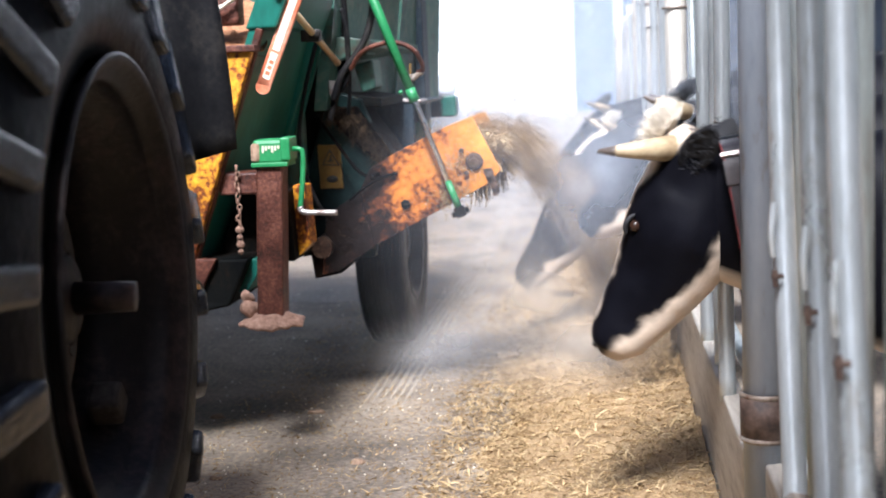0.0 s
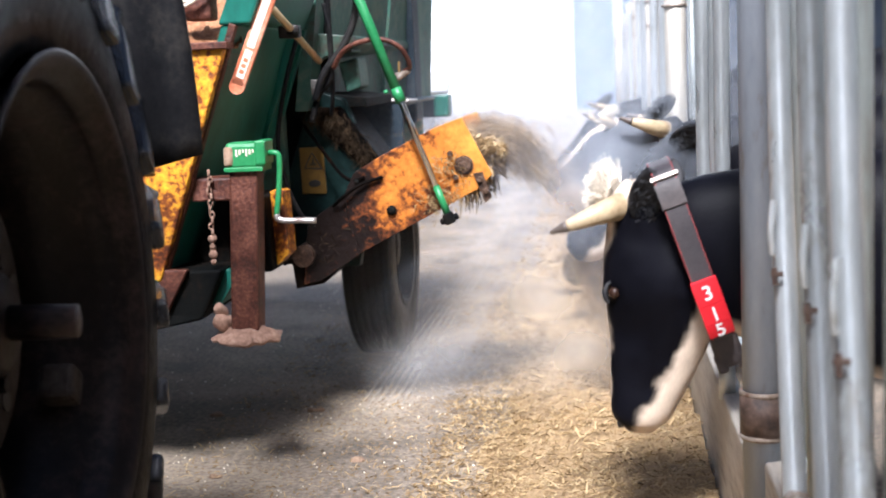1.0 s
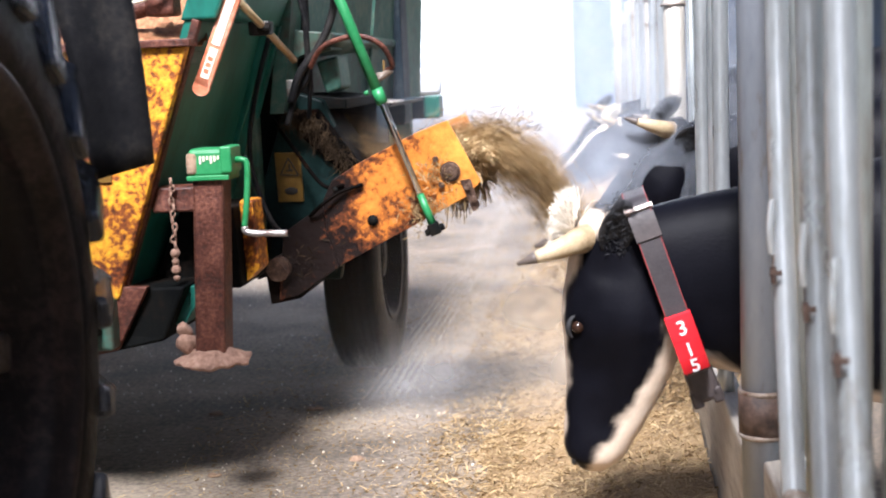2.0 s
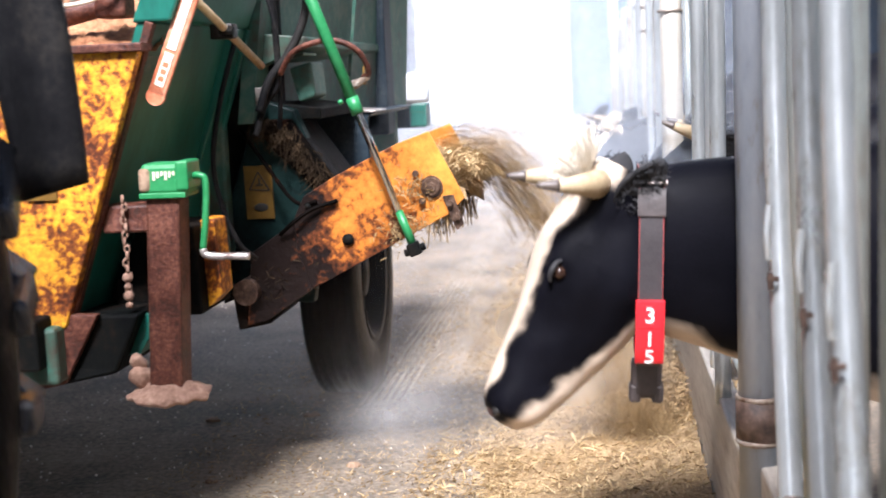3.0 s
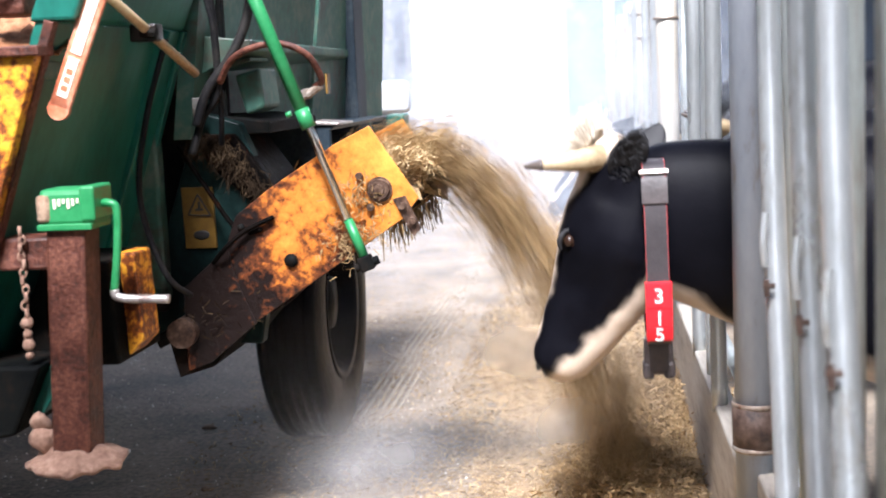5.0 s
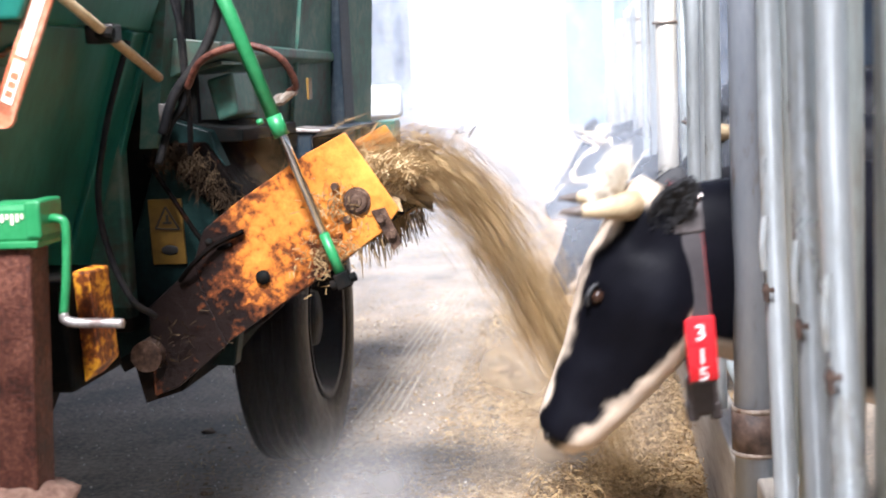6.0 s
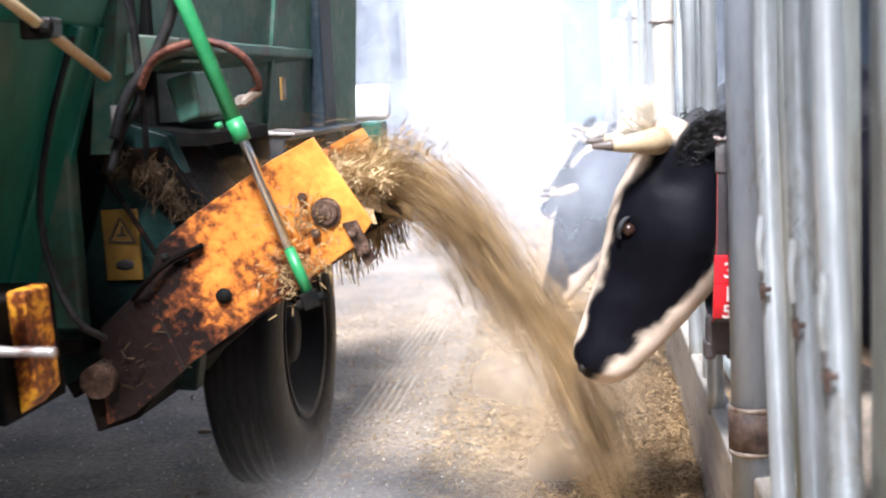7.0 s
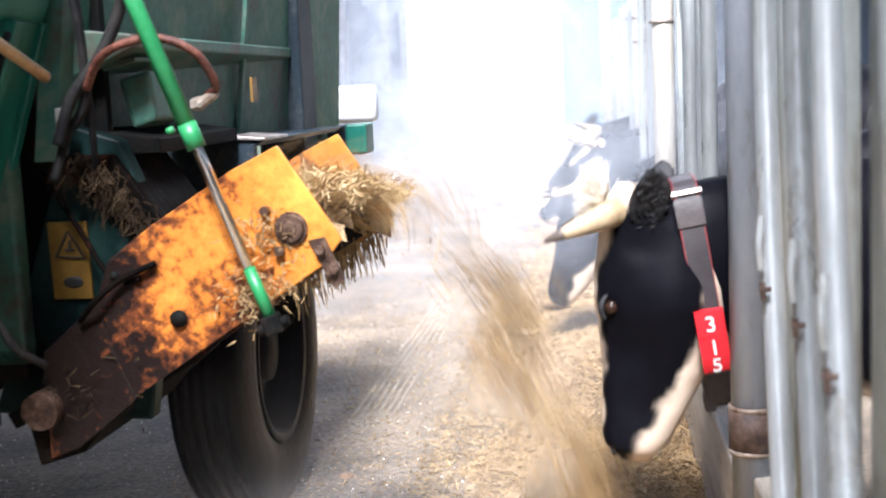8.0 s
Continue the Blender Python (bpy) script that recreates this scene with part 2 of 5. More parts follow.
def sweep(bm, pts, radii, seg=10, cap=True):
    """A round bar along points."""
    pts = [Vector(p) for p in pts]
    if not isinstance(radii, (list, tuple)):
        radii = [radii] * len(pts)
    rings = []
    side = None
    for i, p in enumerate(pts):
        d = (pts[min(i + 1, len(pts) - 1)] - pts[max(i - 1, 0)]).normalized()
        if side is None:
            side = d.orthogonal().normalized()
        side = (side - d * side.dot(d)).normalized()
        up = d.cross(side)
        rings.append([bm.verts.new(p + radii[i] * (math.cos(2 * math.pi * k / seg) * side + math.sin(2 * math.pi * k / seg) * up)) for k in range(seg)])
    for a, b in zip(rings, rings[1:]):
        for k in range(seg):
            bm.faces.new((a[k], a[(k + 1) % seg], b[(k + 1) % seg], b[k]))
    if cap:
        bm.faces.new(rings[0][::-1])
        bm.faces.new(rings[-1])
    return bm


def curve_pts(ctrl, n=24):
    """Catmull-Rom points through control points."""
    c = [Vector(p) for p in ctrl]
    c = [2 * c[0] - c[1]] + c + [2 * c[-1] - c[-2]]
    out = []
    k = len(c) - 3
    for i in range(k):
        a, b, d, e = c[i:i + 4]
        for j in range(n // k + 1):
            t = j / (n // k + 1)
            out.append(0.5 * (2 * b + (d - a) * t + (2 * a - 5 * b + 4 * d - e) * t * t + (3 * b - a - 3 * d + e) * t ** 3))
    out.append(c[-2])
    return out


def slab(bm, outline, depth, bevel=0.0):
    """A plate: outline of points in the x-z plane at y, thickened along +y by depth."""
    vs = [bm.verts.new(p) for p in outline]
    f = bm.faces.new(vs)
    r = bmesh.ops.extrude_face_region(bm, geom=[f])
    bmesh.ops.translate(bm, verts=[v for v in r["geom"] if isinstance(v, bmesh.types.BMVert)], vec=depth if isinstance(depth, (tuple, Vector)) else (0, depth, 0))
    bmesh.ops.recalc_face_normals(bm, faces=bm.faces)
    if bevel:
        bmesh.ops.bevel(bm, geom=list(bm.edges), offset=bevel, segments=2, profile=0.5, affect="EDGES")
    return bm


def lathe(bm, profile, seg=48, axis="X"):
    """Turns a profile of (along, radius) round the x axis."""
    rings = []
    for a, r in profile:
        rings.append([bm.verts.new((a, r * math.sin(2 * math.pi * k / seg), r * math.cos(2 * math.pi * k / seg))) for k in range(seg)])
    for a, b in zip(rings, rings[1:]):
        for k in range(seg):
            bm.faces.new((a[k], a[(k + 1) % seg], b[(k + 1) % seg], b[k]))
    bmesh.ops.recalc_face_normals(bm, faces=bm.faces)
    return bm


def lumpy(bm, amount, scale, seed=0):
    for v in bm.verts:
        p = v.co * scale + Vector((seed, seed * 0.7, 0))
        v.co += noise.noise_vector(p) * amount
    return bm


def B():
    return bmesh.new()

# ---- structure ----
def build_structure():
    # lane floor: one sheet to the horizon, finely shaped near the fence
    bm = B()
    xs = [-200, -40, -14] + [-9 + 0.5 * i for i in range(16)] + [-1.0, -0.5, 0, 0.6, 3, 12, 60, 200]
    ys = [-200, -40, -10, -2] + [0.5 * i for i in range(1, 40)] + [22, 26, 32, 40, 60, 120, 400, 900]
    grid = [[bm.verts.new((x, y, 0.008 * noise.noise(Vector((x * 1.3, y * 1.3, 0))) if abs(x) < 9 and 0 < y < 21 else 0)) for x in xs] for y in ys]
    for a, b in zip(grid, grid[1:]):
        for i in range(len(xs) - 1):
            bm.faces.new((a[i], a[i + 1], b[i + 1], b[i]))
    g = part("ground", bm, M_GROUND, None, smooth=True)
    tagged(g, "packed grey-brown barn floor dusted with chaff", "floor", kind="structure")
    # far gable with a wide open gateway
    for nm, a, b in (("wall_north", (-14, 40, 0), (-5.4, 40.3, 6.5)), ("wall_north", (-0.95, 40, 0), (12, 40.3, 6.5)), ("wall_north", (-5.4, 40, 5.2), (-0.95, 40.3, 6.5)),
                     ("wall_south", (-14, -9.3, 0), (-5.6, -9, 6.5)), ("wall_south", (0.6, -9.3, 0), (12, -9, 6.5)), ("wall_south", (-5.6, -9.3, 4.6), (0.6, -9, 6.5)),
                     ("wall_west", (-14.3, -9, 0), (-14, 40, 3.4)), ("wall_east", (12, -9, 0), (12.3, 40, 1.2))):
        bm = B()
        box(bm, a, b)
        tagged(part(nm, bm, M_CONC), "pale blue-grey barn wall panel in dusty light", "wall", kind="structure")
    # pale upright frames of the far gable
    for x in (-7.4, -6.1, -5.5, -0.85, 0.6):
        bm = B()
        box(bm, (x - 0.12, 39.8, 0), (x + 0.12, 39.99, 6.4), 0.02)
        tagged(part("trim", bm, M_WHITEP), "white painted upright of the gateway", "trim", kind="structure")
    # unseen roof, added on both sides of an open ridge to limit skylight
    for x0, z0, x1, z1 in ((-14.4, 3.5, -3.9, 6.8), (2.2, 6.6, 12.4, 3.3)):
        bm = B()
        slab(bm, [(x0, -9, z0), (x1, -9, z1), (x1, -9, z1 + 0.1), (x0, -9, z0 + 0.1)], 49.3)
        tagged(part("ceiling", bm, M_ROOF), "unseen roof sheet, added to limit the sky over the lane", "ceiling", kind="structure")

    # the bright day beyond the gateway
    bm = B()
    box(bm, (-40, 75, -1), (40, 75.2, 40))
    tagged(part("backdrop", bm, M_DAY), "overexposed white daylight beyond the gateway", "sky", kind="structure")


build_structure()

# ---- fence ----
POST_X, POST_Y = 0.347, 2.91


def build_fence():
    fen = thing("feed_fence", (POST_X, POST_Y, 0), "galvanised tubular feed barrier along the feeding lane", "fence")
    def fp(name, bm, m, label="", smooth=True):
        return part(name, bm, m, fen, label, smooth, (-POST_X, -POST_Y, 0))
    for n in range(-1, 9):
        y = POST_Y * (n + 1)
        if y < 0.2:
            continue
        top = 2.6 if n == 0 else 1.95 + 0.05 * math.sin(n * 2.1)
        lean = 0.006 * math.sin(n * 1.7)
        x = POST_X + (0.0, -0.016, 0.012, 0.004, 0, 0.01, -0.01, 0, 0.01)[max(n, 0)]
        bm = B()
        tube(bm, (x, y, 0.0), (x + lean, y, top), 0.047, seg=28)
        post = fp("post", bm, M_GALVD if n else M_POST, "thick galvanised steel post with rust streaks")
        def sp(name, bm, m, label=""):
            return part(name, bm, m, post, label, True, (-POST_X, -POST_Y, 0))
        for z in ((0.605, 0.505) if n == 0 else (1.585, 1.735)):
            bm = B()
            lathe(bm, [(-0.006, 0.048), (-0.006, 0.053), (0.0, 0.0555), (0.006, 0.053), (0.006, 0.048)], 28)
            bmesh.ops.transform(bm, matrix=pose(x, y, z, 0, 90, 0), verts=bm.verts)
            tube(bm, (x + 0.05, y - 0.02, z), (x + 0.085, y - 0.03, z), 0.009, seg=8)
            sp("clamp", bm, M_CLAMP, "rusty round clamp with a bolt")
        if n == 0:
            bm = B()
            tube(bm, (x, y, 0.5), (x, y, 0.603), 0.053, seg=28)
            lumpy(bm, 0.003, 20)
            sp("sleeve", bm, M_CLAMPD, "dark rusted sleeve at the post's foot")
            bm = B()
            box(bm, (x + 0.043, y - 0.028, 0.62), (x + 0.062, y + 0.02, 2.6), 0.003)
            sp("flange", bm, M_RUST, "rust-edged angle iron on the post")
        # thin companion pipe beside the post
        bm = B()
        tube(bm, (x + 0.075, y - 0.06, 0.45), (x + 0.07, y - 0.05, top - 0.1), 0.019, seg=16)
        fp("upright", bm, M_GALV)
    # leaning lock bars and uprights in the bays
    bars = []
    for y in (1.05, 1.4, 1.74, 2.1, 2.46):
        bars.append((y, 0.26 * 0.75))
    for n in range(0, 8):
        y0 = POST_Y * (n + 1)
        for k in ((0.68, 1.04, 1.4) if n == 0 else (0.7, 1.35, 2.1)):
            bars.append((y0 + k, 0.05))
    for i, (y, ln) in enumerate(bars):
        x = POST_X - 0.012 + 0.01 * math.sin(i * 2.3)
        bm = B()
        hi = 2.05 if y < 2.9 else 1.93
        pts = [(x, y - ln * 0.62, 0.42), (x, y - ln * 0.2, 0.75), (x, y + ln * 0.25, 1.1), (x + 0.004, y + ln * 0.6, 1.45), (x + 0.004, y + ln * 0.7, hi)]
        sweep(bm, curve_pts(pts, 16), 0.0225, 16)
        bar = fp("lock_bar", bm, M_GALVB, "bright worn galvanised pipe")
        if y < 2.6:
            bm = B()
            tube(bm, (x + 0.05, y - 0.05, 0.42), (x + 0.05, y - 0.05, 2.3), 0.0225, seg=16)
            fp("upright", bm, M_GALVU, "dull grey upright pipe")
            bm = B()
            sweep(bm, curve_pts([(x - 0.026, y - 0.012, 0.985), (x - 0.03, y - 0.02, 1.03), (x - 0.024, y - 0.012, 1.085)], 10), 0.0065, 8)
            part("latch_plate", bm, M_GALVB, bar, "pale worn latch plate", False, (-POST_X, -POST_Y, 0))
            for z in (0.95,):
                bm = B()
                tube(bm, (x - 0.024, y - 0.03, z - 0.02), (x - 0.026, y - 0.03, z + 0.012), 0.0055, seg=6)
                tube(bm, (x - 0.032, y - 0.03, z), (x - 0.01, y - 0.03, z), 0.005, seg=6)
                part("bolt", bm, M_CLAMPD, bar, "dark rusty hexagon bolt", False, (-POST_X, -POST_Y, 0))
            bm = B()
            bmesh.ops.create_icosphere(bm, subdivisions=2, radius=0.034, matrix=pose(x, y - ln * 0.6, 0.53))
            lumpy(bm, 0.006, 30)
            part("foot_bracket", bm, M_CLAMP, bar, "pale cast foot bracket", True, (-POST_X, -POST_Y, 0))
    for z, r in ((1.9, 0.024), (0.47, 0.022)):
        bm = B()
        tube(bm, (POST_X + 0.06, 0.3, z), (POST_X + 0.06, 27.2, z), r, seg=14)
        fp("rail", bm, M_GALV)
    # boards at the foot, one to a bay
    for n in range(-1, 8):
        y0, y1 = POST_Y * (n + 1) + 0.03, POST_Y * (n + 2) - 0.03
        off = 0.03 if n == -1 else 0.0
        bm = B()
        box(bm, (POST_X - 0.035 + off, max(0.3, y0), 0.0), (POST_X + 0.025 + off, y1, 0.44 if n > -1 else 0.455), 0.008)
        kb = tagged(part("kerb_board", bm, M_WOODP), "weathered pale board edging the feed lane", "board", "kerb boards")
    return fen


build_fence()

# ---- feed mixer wagon, towed towards the camera ----
WC = Vector((-1.0, 6.0, 0.0))
# seconds, metres to the side, metres ahead, degrees of turn
RUN = [(0, 0, 0, 0), (0.5, -.005, -.146, -.08), (1, -.007, -.290, -.14), (1.5, -.008, -.467, -.21), (2.2, -.015, -.707, -.28), (3, -.022, -.993, -.33), (3.5, -.023, -1.165, -.36), (4, -.029, -1.303, -.48),
       (4.5, -.034, -1.437, -.58), (5.2, -.043, -1.612, -.74), (6, -.050, -1.814, -.95), (6.5, -.052, -1.956, -1.12), (7, -.057, -2.115, -1.25), (7.5, -.068, -2.266, -1.4), (8, -.075, -2.402, -1.47)]
PIVOT = Vector((-1.131, 5.12, 0.685))
# rise of the discharge conveyor, degrees
RISE = [(0, 20.5), (3.4, 20.7), (3.6, 21.2), (3.8, 22.2), (4.1, 24.0), (4.4, 25.8), (4.7, 26.6), (6, 27.2), (6.5, 27.3), (8, 26.7)]
ANCHOR = Vector((-0.938, 5.045, 1.86))


def lerp(rows, t, k=1):
    return float(np.interp(t, [r[0] for r in rows], [r[k] for r in rows]))


def rod_end(t):
    """Where the lift cylinder's rod meets the conveyor."""
    a = radians(lerp(RISE, t))
    return PIVOT + Vector((0.579 * math.cos(a) + 0.078 * math.sin(a), -0.055, 0.579 * math.sin(a) - 0.078 * math.cos(a)))


def wheel_tyre(width, radius, rim, groove=0, taper=1.0):
    """A tyre about the x axis: rounded shoulders, ribs or lugs."""
    bm = B()
    w = width / 2
    prof = [(w * 0.72, rim), (w * 0.9, rim + 0.015), (w * 1.0, rim + (radius - rim) * 0.35), (w * (0.49 + 0.49 * taper), rim + (radius - rim) * 0.6), (w * 0.9 * taper, radius - 0.03), (w * 0.78 * taper, radius - 0.004)]
    tread = []
    if groove:
        for i in range(groove):
            c = w * 0.72 - (i + 0.5) * 2 * w * 0.72 / groove
            h = w * 0.72 / groove
            tread += [(c + h * 0.9, radius), (c + h * 0.1, radius), (c, radius - 0.006), (c - h * 0.1, radius - 0.006), (c - h * 0.2, radius)]
    prof = prof + tread + [(-a, r) for a, r in prof[::-1]]
    lathe(bm, prof, 72)
    return bm


def build_wagon():
    wag = thing("feed_mixer_wagon", WC, "green feed mixer wagon with rusty yellow front and orange discharge conveyor", "feed wagon")
    def wp(name, bm, m, label="", smooth=False, parent=None):
        return part(name, bm, m, parent or wag, label, smooth, -WC)
    # hopper: flaring sheet walls
    bm = B()
    outer = [(-1.11, 5.24, 1.22), (-1.02, 5.24, 1.88), (-0.86, 7.3, 1.88), (-0.9, 7.3, 1.22)]
    vs = [bm.verts.new(p) for p in outer]
    f = bm.faces.new(vs)
    r = bmesh.ops.extrude_face_region(bm, geom=[f])
    bmesh.ops.translate(bm, verts=[v for v in r["geom"] if isinstance(v, bmesh.types.BMVert)], vec=(-0.05, 0, 0))
    bmesh.ops.recalc_face_normals(bm, faces=bm.faces)
    body = wp("side_wall", bm, M_GREENG, "dusty green sheet-steel hopper wall")
    for a, b, nm in (((-3.1, 5.2, 0.75), (-1.2, 5.26, 1.88), "front_wall"), ((-3.1, 7.25, 0.8), (-0.95, 7.32, 1.88), "rear_wall"), ((-3.15, 5.2, 0.75), (-3.1, 7.3, 1.88), "side_wall")):
        bm = B()
        box(bm, a, b, 0.01)
        wp(nm, bm, M_GREENG)
    # filler sheet, added so that the gap at the front corner stays dark
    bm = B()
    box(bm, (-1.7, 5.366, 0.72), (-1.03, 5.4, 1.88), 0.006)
    wp("gap_filler", bm, M_DARK, "added dark sheet that closes the gap at the front corner")
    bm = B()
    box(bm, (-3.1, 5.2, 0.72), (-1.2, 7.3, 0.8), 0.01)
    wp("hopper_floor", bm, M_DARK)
    # a welded seam and a ledge on the hopper side
    bm = B()
    slab(bm, [(-1.0, 6.28, 1.24), (-0.985, 6.28, 1.24), (-0.905, 6.28, 1.88), (-0.92, 6.28, 1.88)], 0.03, 0.004)
    wp("seam", bm, M_GREENG)
    bm = B()
    slab(bm, [(-1.1, 5.3, 1.4), (-0.93, 5.3, 1.47), (-0.93, 5.3, 1.5), (-1.1, 5.3, 1.52)], 2.0, 0.005)
    wp("ledge", bm, M_GREENG, "folded dusty ledge")
    bm = B()
    slab(bm, [(-1.1, 5.35, 1.225), (-0.9, 5.35, 1.225), (-0.9, 5.35, 1.26), (-1.1, 5.35, 1.29)], 0.62, 0.004)
    wp("ledge", bm, M_DARK)
    # dark upright behind the hopper and the rear light arm
    bm = B()
    box(bm, (-1.06, 6.75, 1.1), (-0.9, 6.95, 1.88), 0.012)
    wp("corner_post", bm, M_NAVY)
    bm = B()
    box(bm, (-1.4, 7.42, 1.1), (-0.825, 7.56, 1.215), 0.01)
    arm = wp("rear_beam", bm, M_NAVY, "dark beam with a green painted end")
    bm = B()
    box(bm, (-0.9, 7.405, 1.105), (-0.818, 7.565, 1.22), 0.008)
    wp("beam_end", bm, M_GREEN, parent=arm)
    bm = B()
    box(bm, (-1.0, 7.38, 1.45), (-0.925, 7.46, 1.585), 0.012)
    lamp = wp("marker_lamp", bm, M_DARK, "dark housing of a marker lamp")
    bm = B()
    sweep(bm, curve_pts([(-0.95, 7.42, 1.58), (-0.94, 7.4, 1.66), (-0.925, 7.4, 1.74), (-0.95, 7.42, 1.78), (-0.99, 7.42, 1.74)], 16), 0.007, 8)
    wp("lamp_guard", bm, M_STEEL, smooth=True, parent=lamp)
    for z in (1.44, 1.41, 1.385):
        bm = B()
        tube(bm, (-1.0, 7.42, z), (-0.93, 7.42, z), 0.016, seg=10)
        wp("cable_gland", bm, M_STEEL, smooth=True, parent=lamp)
    bm = B()
    box(bm, (-1.1, 7.9, 1.21), (-0.87, 8.0, 1.37), 0.03)
    box(bm, (-1.02, 7.95, 1.1), (-0.95, 8.0, 1.22), 0.01)
    wp("mirror_box", bm, M_LAMP, "white plastic lamp box", smooth=True)
    # fender over the tyre
    bm = B()
    box(bm, (-1.2, 5.98, 0.93), (-0.855, 6.01, 1.23), 0.006)
    slab(bm, [(-1.2, 5.98, 1.215), (-0.855, 5.98, 1.205), (-0.83, 5.98, 1.222), (-1.2, 5.98, 1.24)], 1.05, 0.003)
    wp("fender", bm, M_NAVY, "dark fender over the road wheel")
    bm = B()
    slab(bm, [(-0.93, 5.97, 1.228), (-0.82, 5.97, 1.222), (-0.82, 5.97, 1.23), (-0.93, 5.97, 1.24)], 0.25, 0.002)
    wp("fender_lip", bm, M_STEEL, "bent bare-metal lip")
    # road wheel
    ax = Vector((-1.065, 6.5, 0.52))
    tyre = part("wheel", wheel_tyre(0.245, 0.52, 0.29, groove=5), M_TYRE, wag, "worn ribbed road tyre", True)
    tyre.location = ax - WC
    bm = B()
    # rim takes the tyre's near-black, which paints the wheel's shaded side
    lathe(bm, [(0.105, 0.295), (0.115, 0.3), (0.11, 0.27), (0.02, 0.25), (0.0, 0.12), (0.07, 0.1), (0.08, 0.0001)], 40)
    part("rim", bm, M_TYRE, tyre, "steel rim in the tyre's near-black, shade painted in", True)
    bm = B()
    tube(bm, (-3.0, 6.5, 0.52), (-1.1, 6.5, 0.52), 0.05)
    wp("axle", bm, M_DARK, smooth=True)
    # other side's tyre, in the shade
    t2 = part("wheel", wheel_tyre(0.245, 0.52, 0.29, groove=5), M_TYRE, wag, "worn ribbed road tyre", True)
    t2.location = Vector((-2.95, 6.5, 0.52)) - WC
    # chassis rails under the hopper
    for x in (-1.55, -2.6):
        bm = B()
        box(bm, (x - 0.06, 4.3, 0.6), (x + 0.06, 7.4, 0.74), 0.008)
        wp("chassis_rail", bm, M_DARK)
    # slanting green front panel
    bm = B()
    fr = [(-1.158, 4.45, 1.53), (-1.47, 4.45, 0.66)]
    bk = [(-1.105, 5.22, 1.53), (-1.36, 5.22, 0.76)]
    vs = [bm.verts.new(p) for p in (fr[0], fr[1], bk[1], bk[0])]
    f = bm.faces.new(vs)
    r = bmesh.ops.extrude_face_region(bm, geom=[f])
    bmesh.ops.translate(bm, verts=[v for v in r["geom"] if isinstance(v, bmesh.types.BMVert)], vec=(-0.035, 0.0, 0.02))
    bmesh.ops.recalc_face_normals(bm, faces=bm.faces)
    bmesh.ops.bevel(bm, geom=list(bm.edges), offset=0.006, segments=2, profile=0.5, affect="EDGES")
    gp = wp("front_panel", bm, M_GREEN, "glossy dark green slanting front panel")
    # its folded dark edges
    for a, b, m in ((fr[0], fr[1], M_RUST), (bk[0], bk[1], M_GREEN)):
        bm = B()
        a2, b2 = Vector(a), Vector(b)
        q = aim(b2, a2)
        box(bm, (-0.016, -0.012, 0), (0.016, 0.012, (a2 - b2).length), 0.003, q)
        wp("panel_edge", bm, m, parent=gp)
    # inner fold near the rear edge
    bm = B()
    q = aim((-1.375, 5.06, 0.8), (-1.1, 5.06, 1.53))
    box(bm, (-0.012, -0.02, 0), (0.02, 0.02, 0.78), 0.005, q)
    wp("panel_fold", bm, M_GREEN, parent=gp)
    # brow above the panel
    bm = B()
    slab(bm, [(-1.21, 4.44, 1.53), (-1.1, 4.44, 1.53), (-1.045, 4.44, 1.66), (-1.155, 4.44, 1.66)], 0.78, 0.008)
    wp("top_fold", bm, M_GREEN)
    bm = B()
    box(bm, (-1.085, 5.2, 1.28), (-1.06, 5.235, 1.34), 0.003)
    wp("bracket_tab", bm, M_STEEL, "bright bare-metal tab")
    # flaking yellow front plate
    bm = B()
    slab(bm, [(-1.18, 4.4, 1.455), (-1.45, 4.4, 0.70), (-1.62, 4.4, 0.70), (-2.055, 4.4, 0.7), (-2.95, 4.4, 1.455)], 0.05, 0.008)
    yp = wp("front_plate", bm, M_YELLOW, "yellow painted plate flaking to brown rust")
    for a, b in (((-1.52, 1.385), (-1.435, 1.44)), ((-1.53, 1.06), (-1.44, 1.125)), ((-1.9, 1.2), (-1.75, 1.3))):
        bm = B()
        box(bm, (a[0], 4.392, a[1]), (b[0], 4.399, b[1]))
        st = wp("sticker", bm, M_SIGN, "faded yellow sticker", parent=yp)
    bm = B()
    box(bm, (-2.95, 4.38, 1.452), (-1.165, 4.47, 1.475), 0.004)
    wp("plate_rim", bm, M_RUST, "rusted top rim of the plate", parent=yp)
    # mud-caked deck on top with a pipe block and a pale cable
    bm = B()
    slab(bm, [(-2.9, 4.455, 1.4), (-1.19, 4.455, 1.4), (-1.18, 4.455, 1.44), (-2.9, 4.455, 1.44)], 0.7, 0.004)
    wp("deck", bm, M_GREENG)
    bm = B()
    bmesh.ops.create_grid(bm, x_segments=110, y_segments=60, size=1, matrix=Matrix.Translation((-1.62, 4.78, 1.455)) @ Matrix.Diagonal((0.46, 0.31, 1, 1)))
    for v in bm.verts:
        v.co.z += 0.03 * noise.noise(v.co * 9) + 0.026 * abs(noise.noise(v.co * 24)) + 0.014 * noise.noise(v.co * 55) + 0.3 * (v.co.y - 4.45)
        v.co.x += 0.01 * noise.noise(v.co * 31)
    wp("caked_feed", bm, M_CAKE, "crumbly feed caked on the deck", smooth=True)
    bm = B()
    sweep(bm, [(-1.62, 4.52, 1.53), (-1.42, 4.55, 1.57), (-1.27, 4.56, 1.6)], [0.035, 0.033, 0.03], 14)
    box(bm, (-1.34, 4.51, 1.55), (-1.25, 4.6, 1.65), 0.01)
    wp("pipe_block", bm, M_RUST, "rusty valve pipe", smooth=True)
    bm = B()
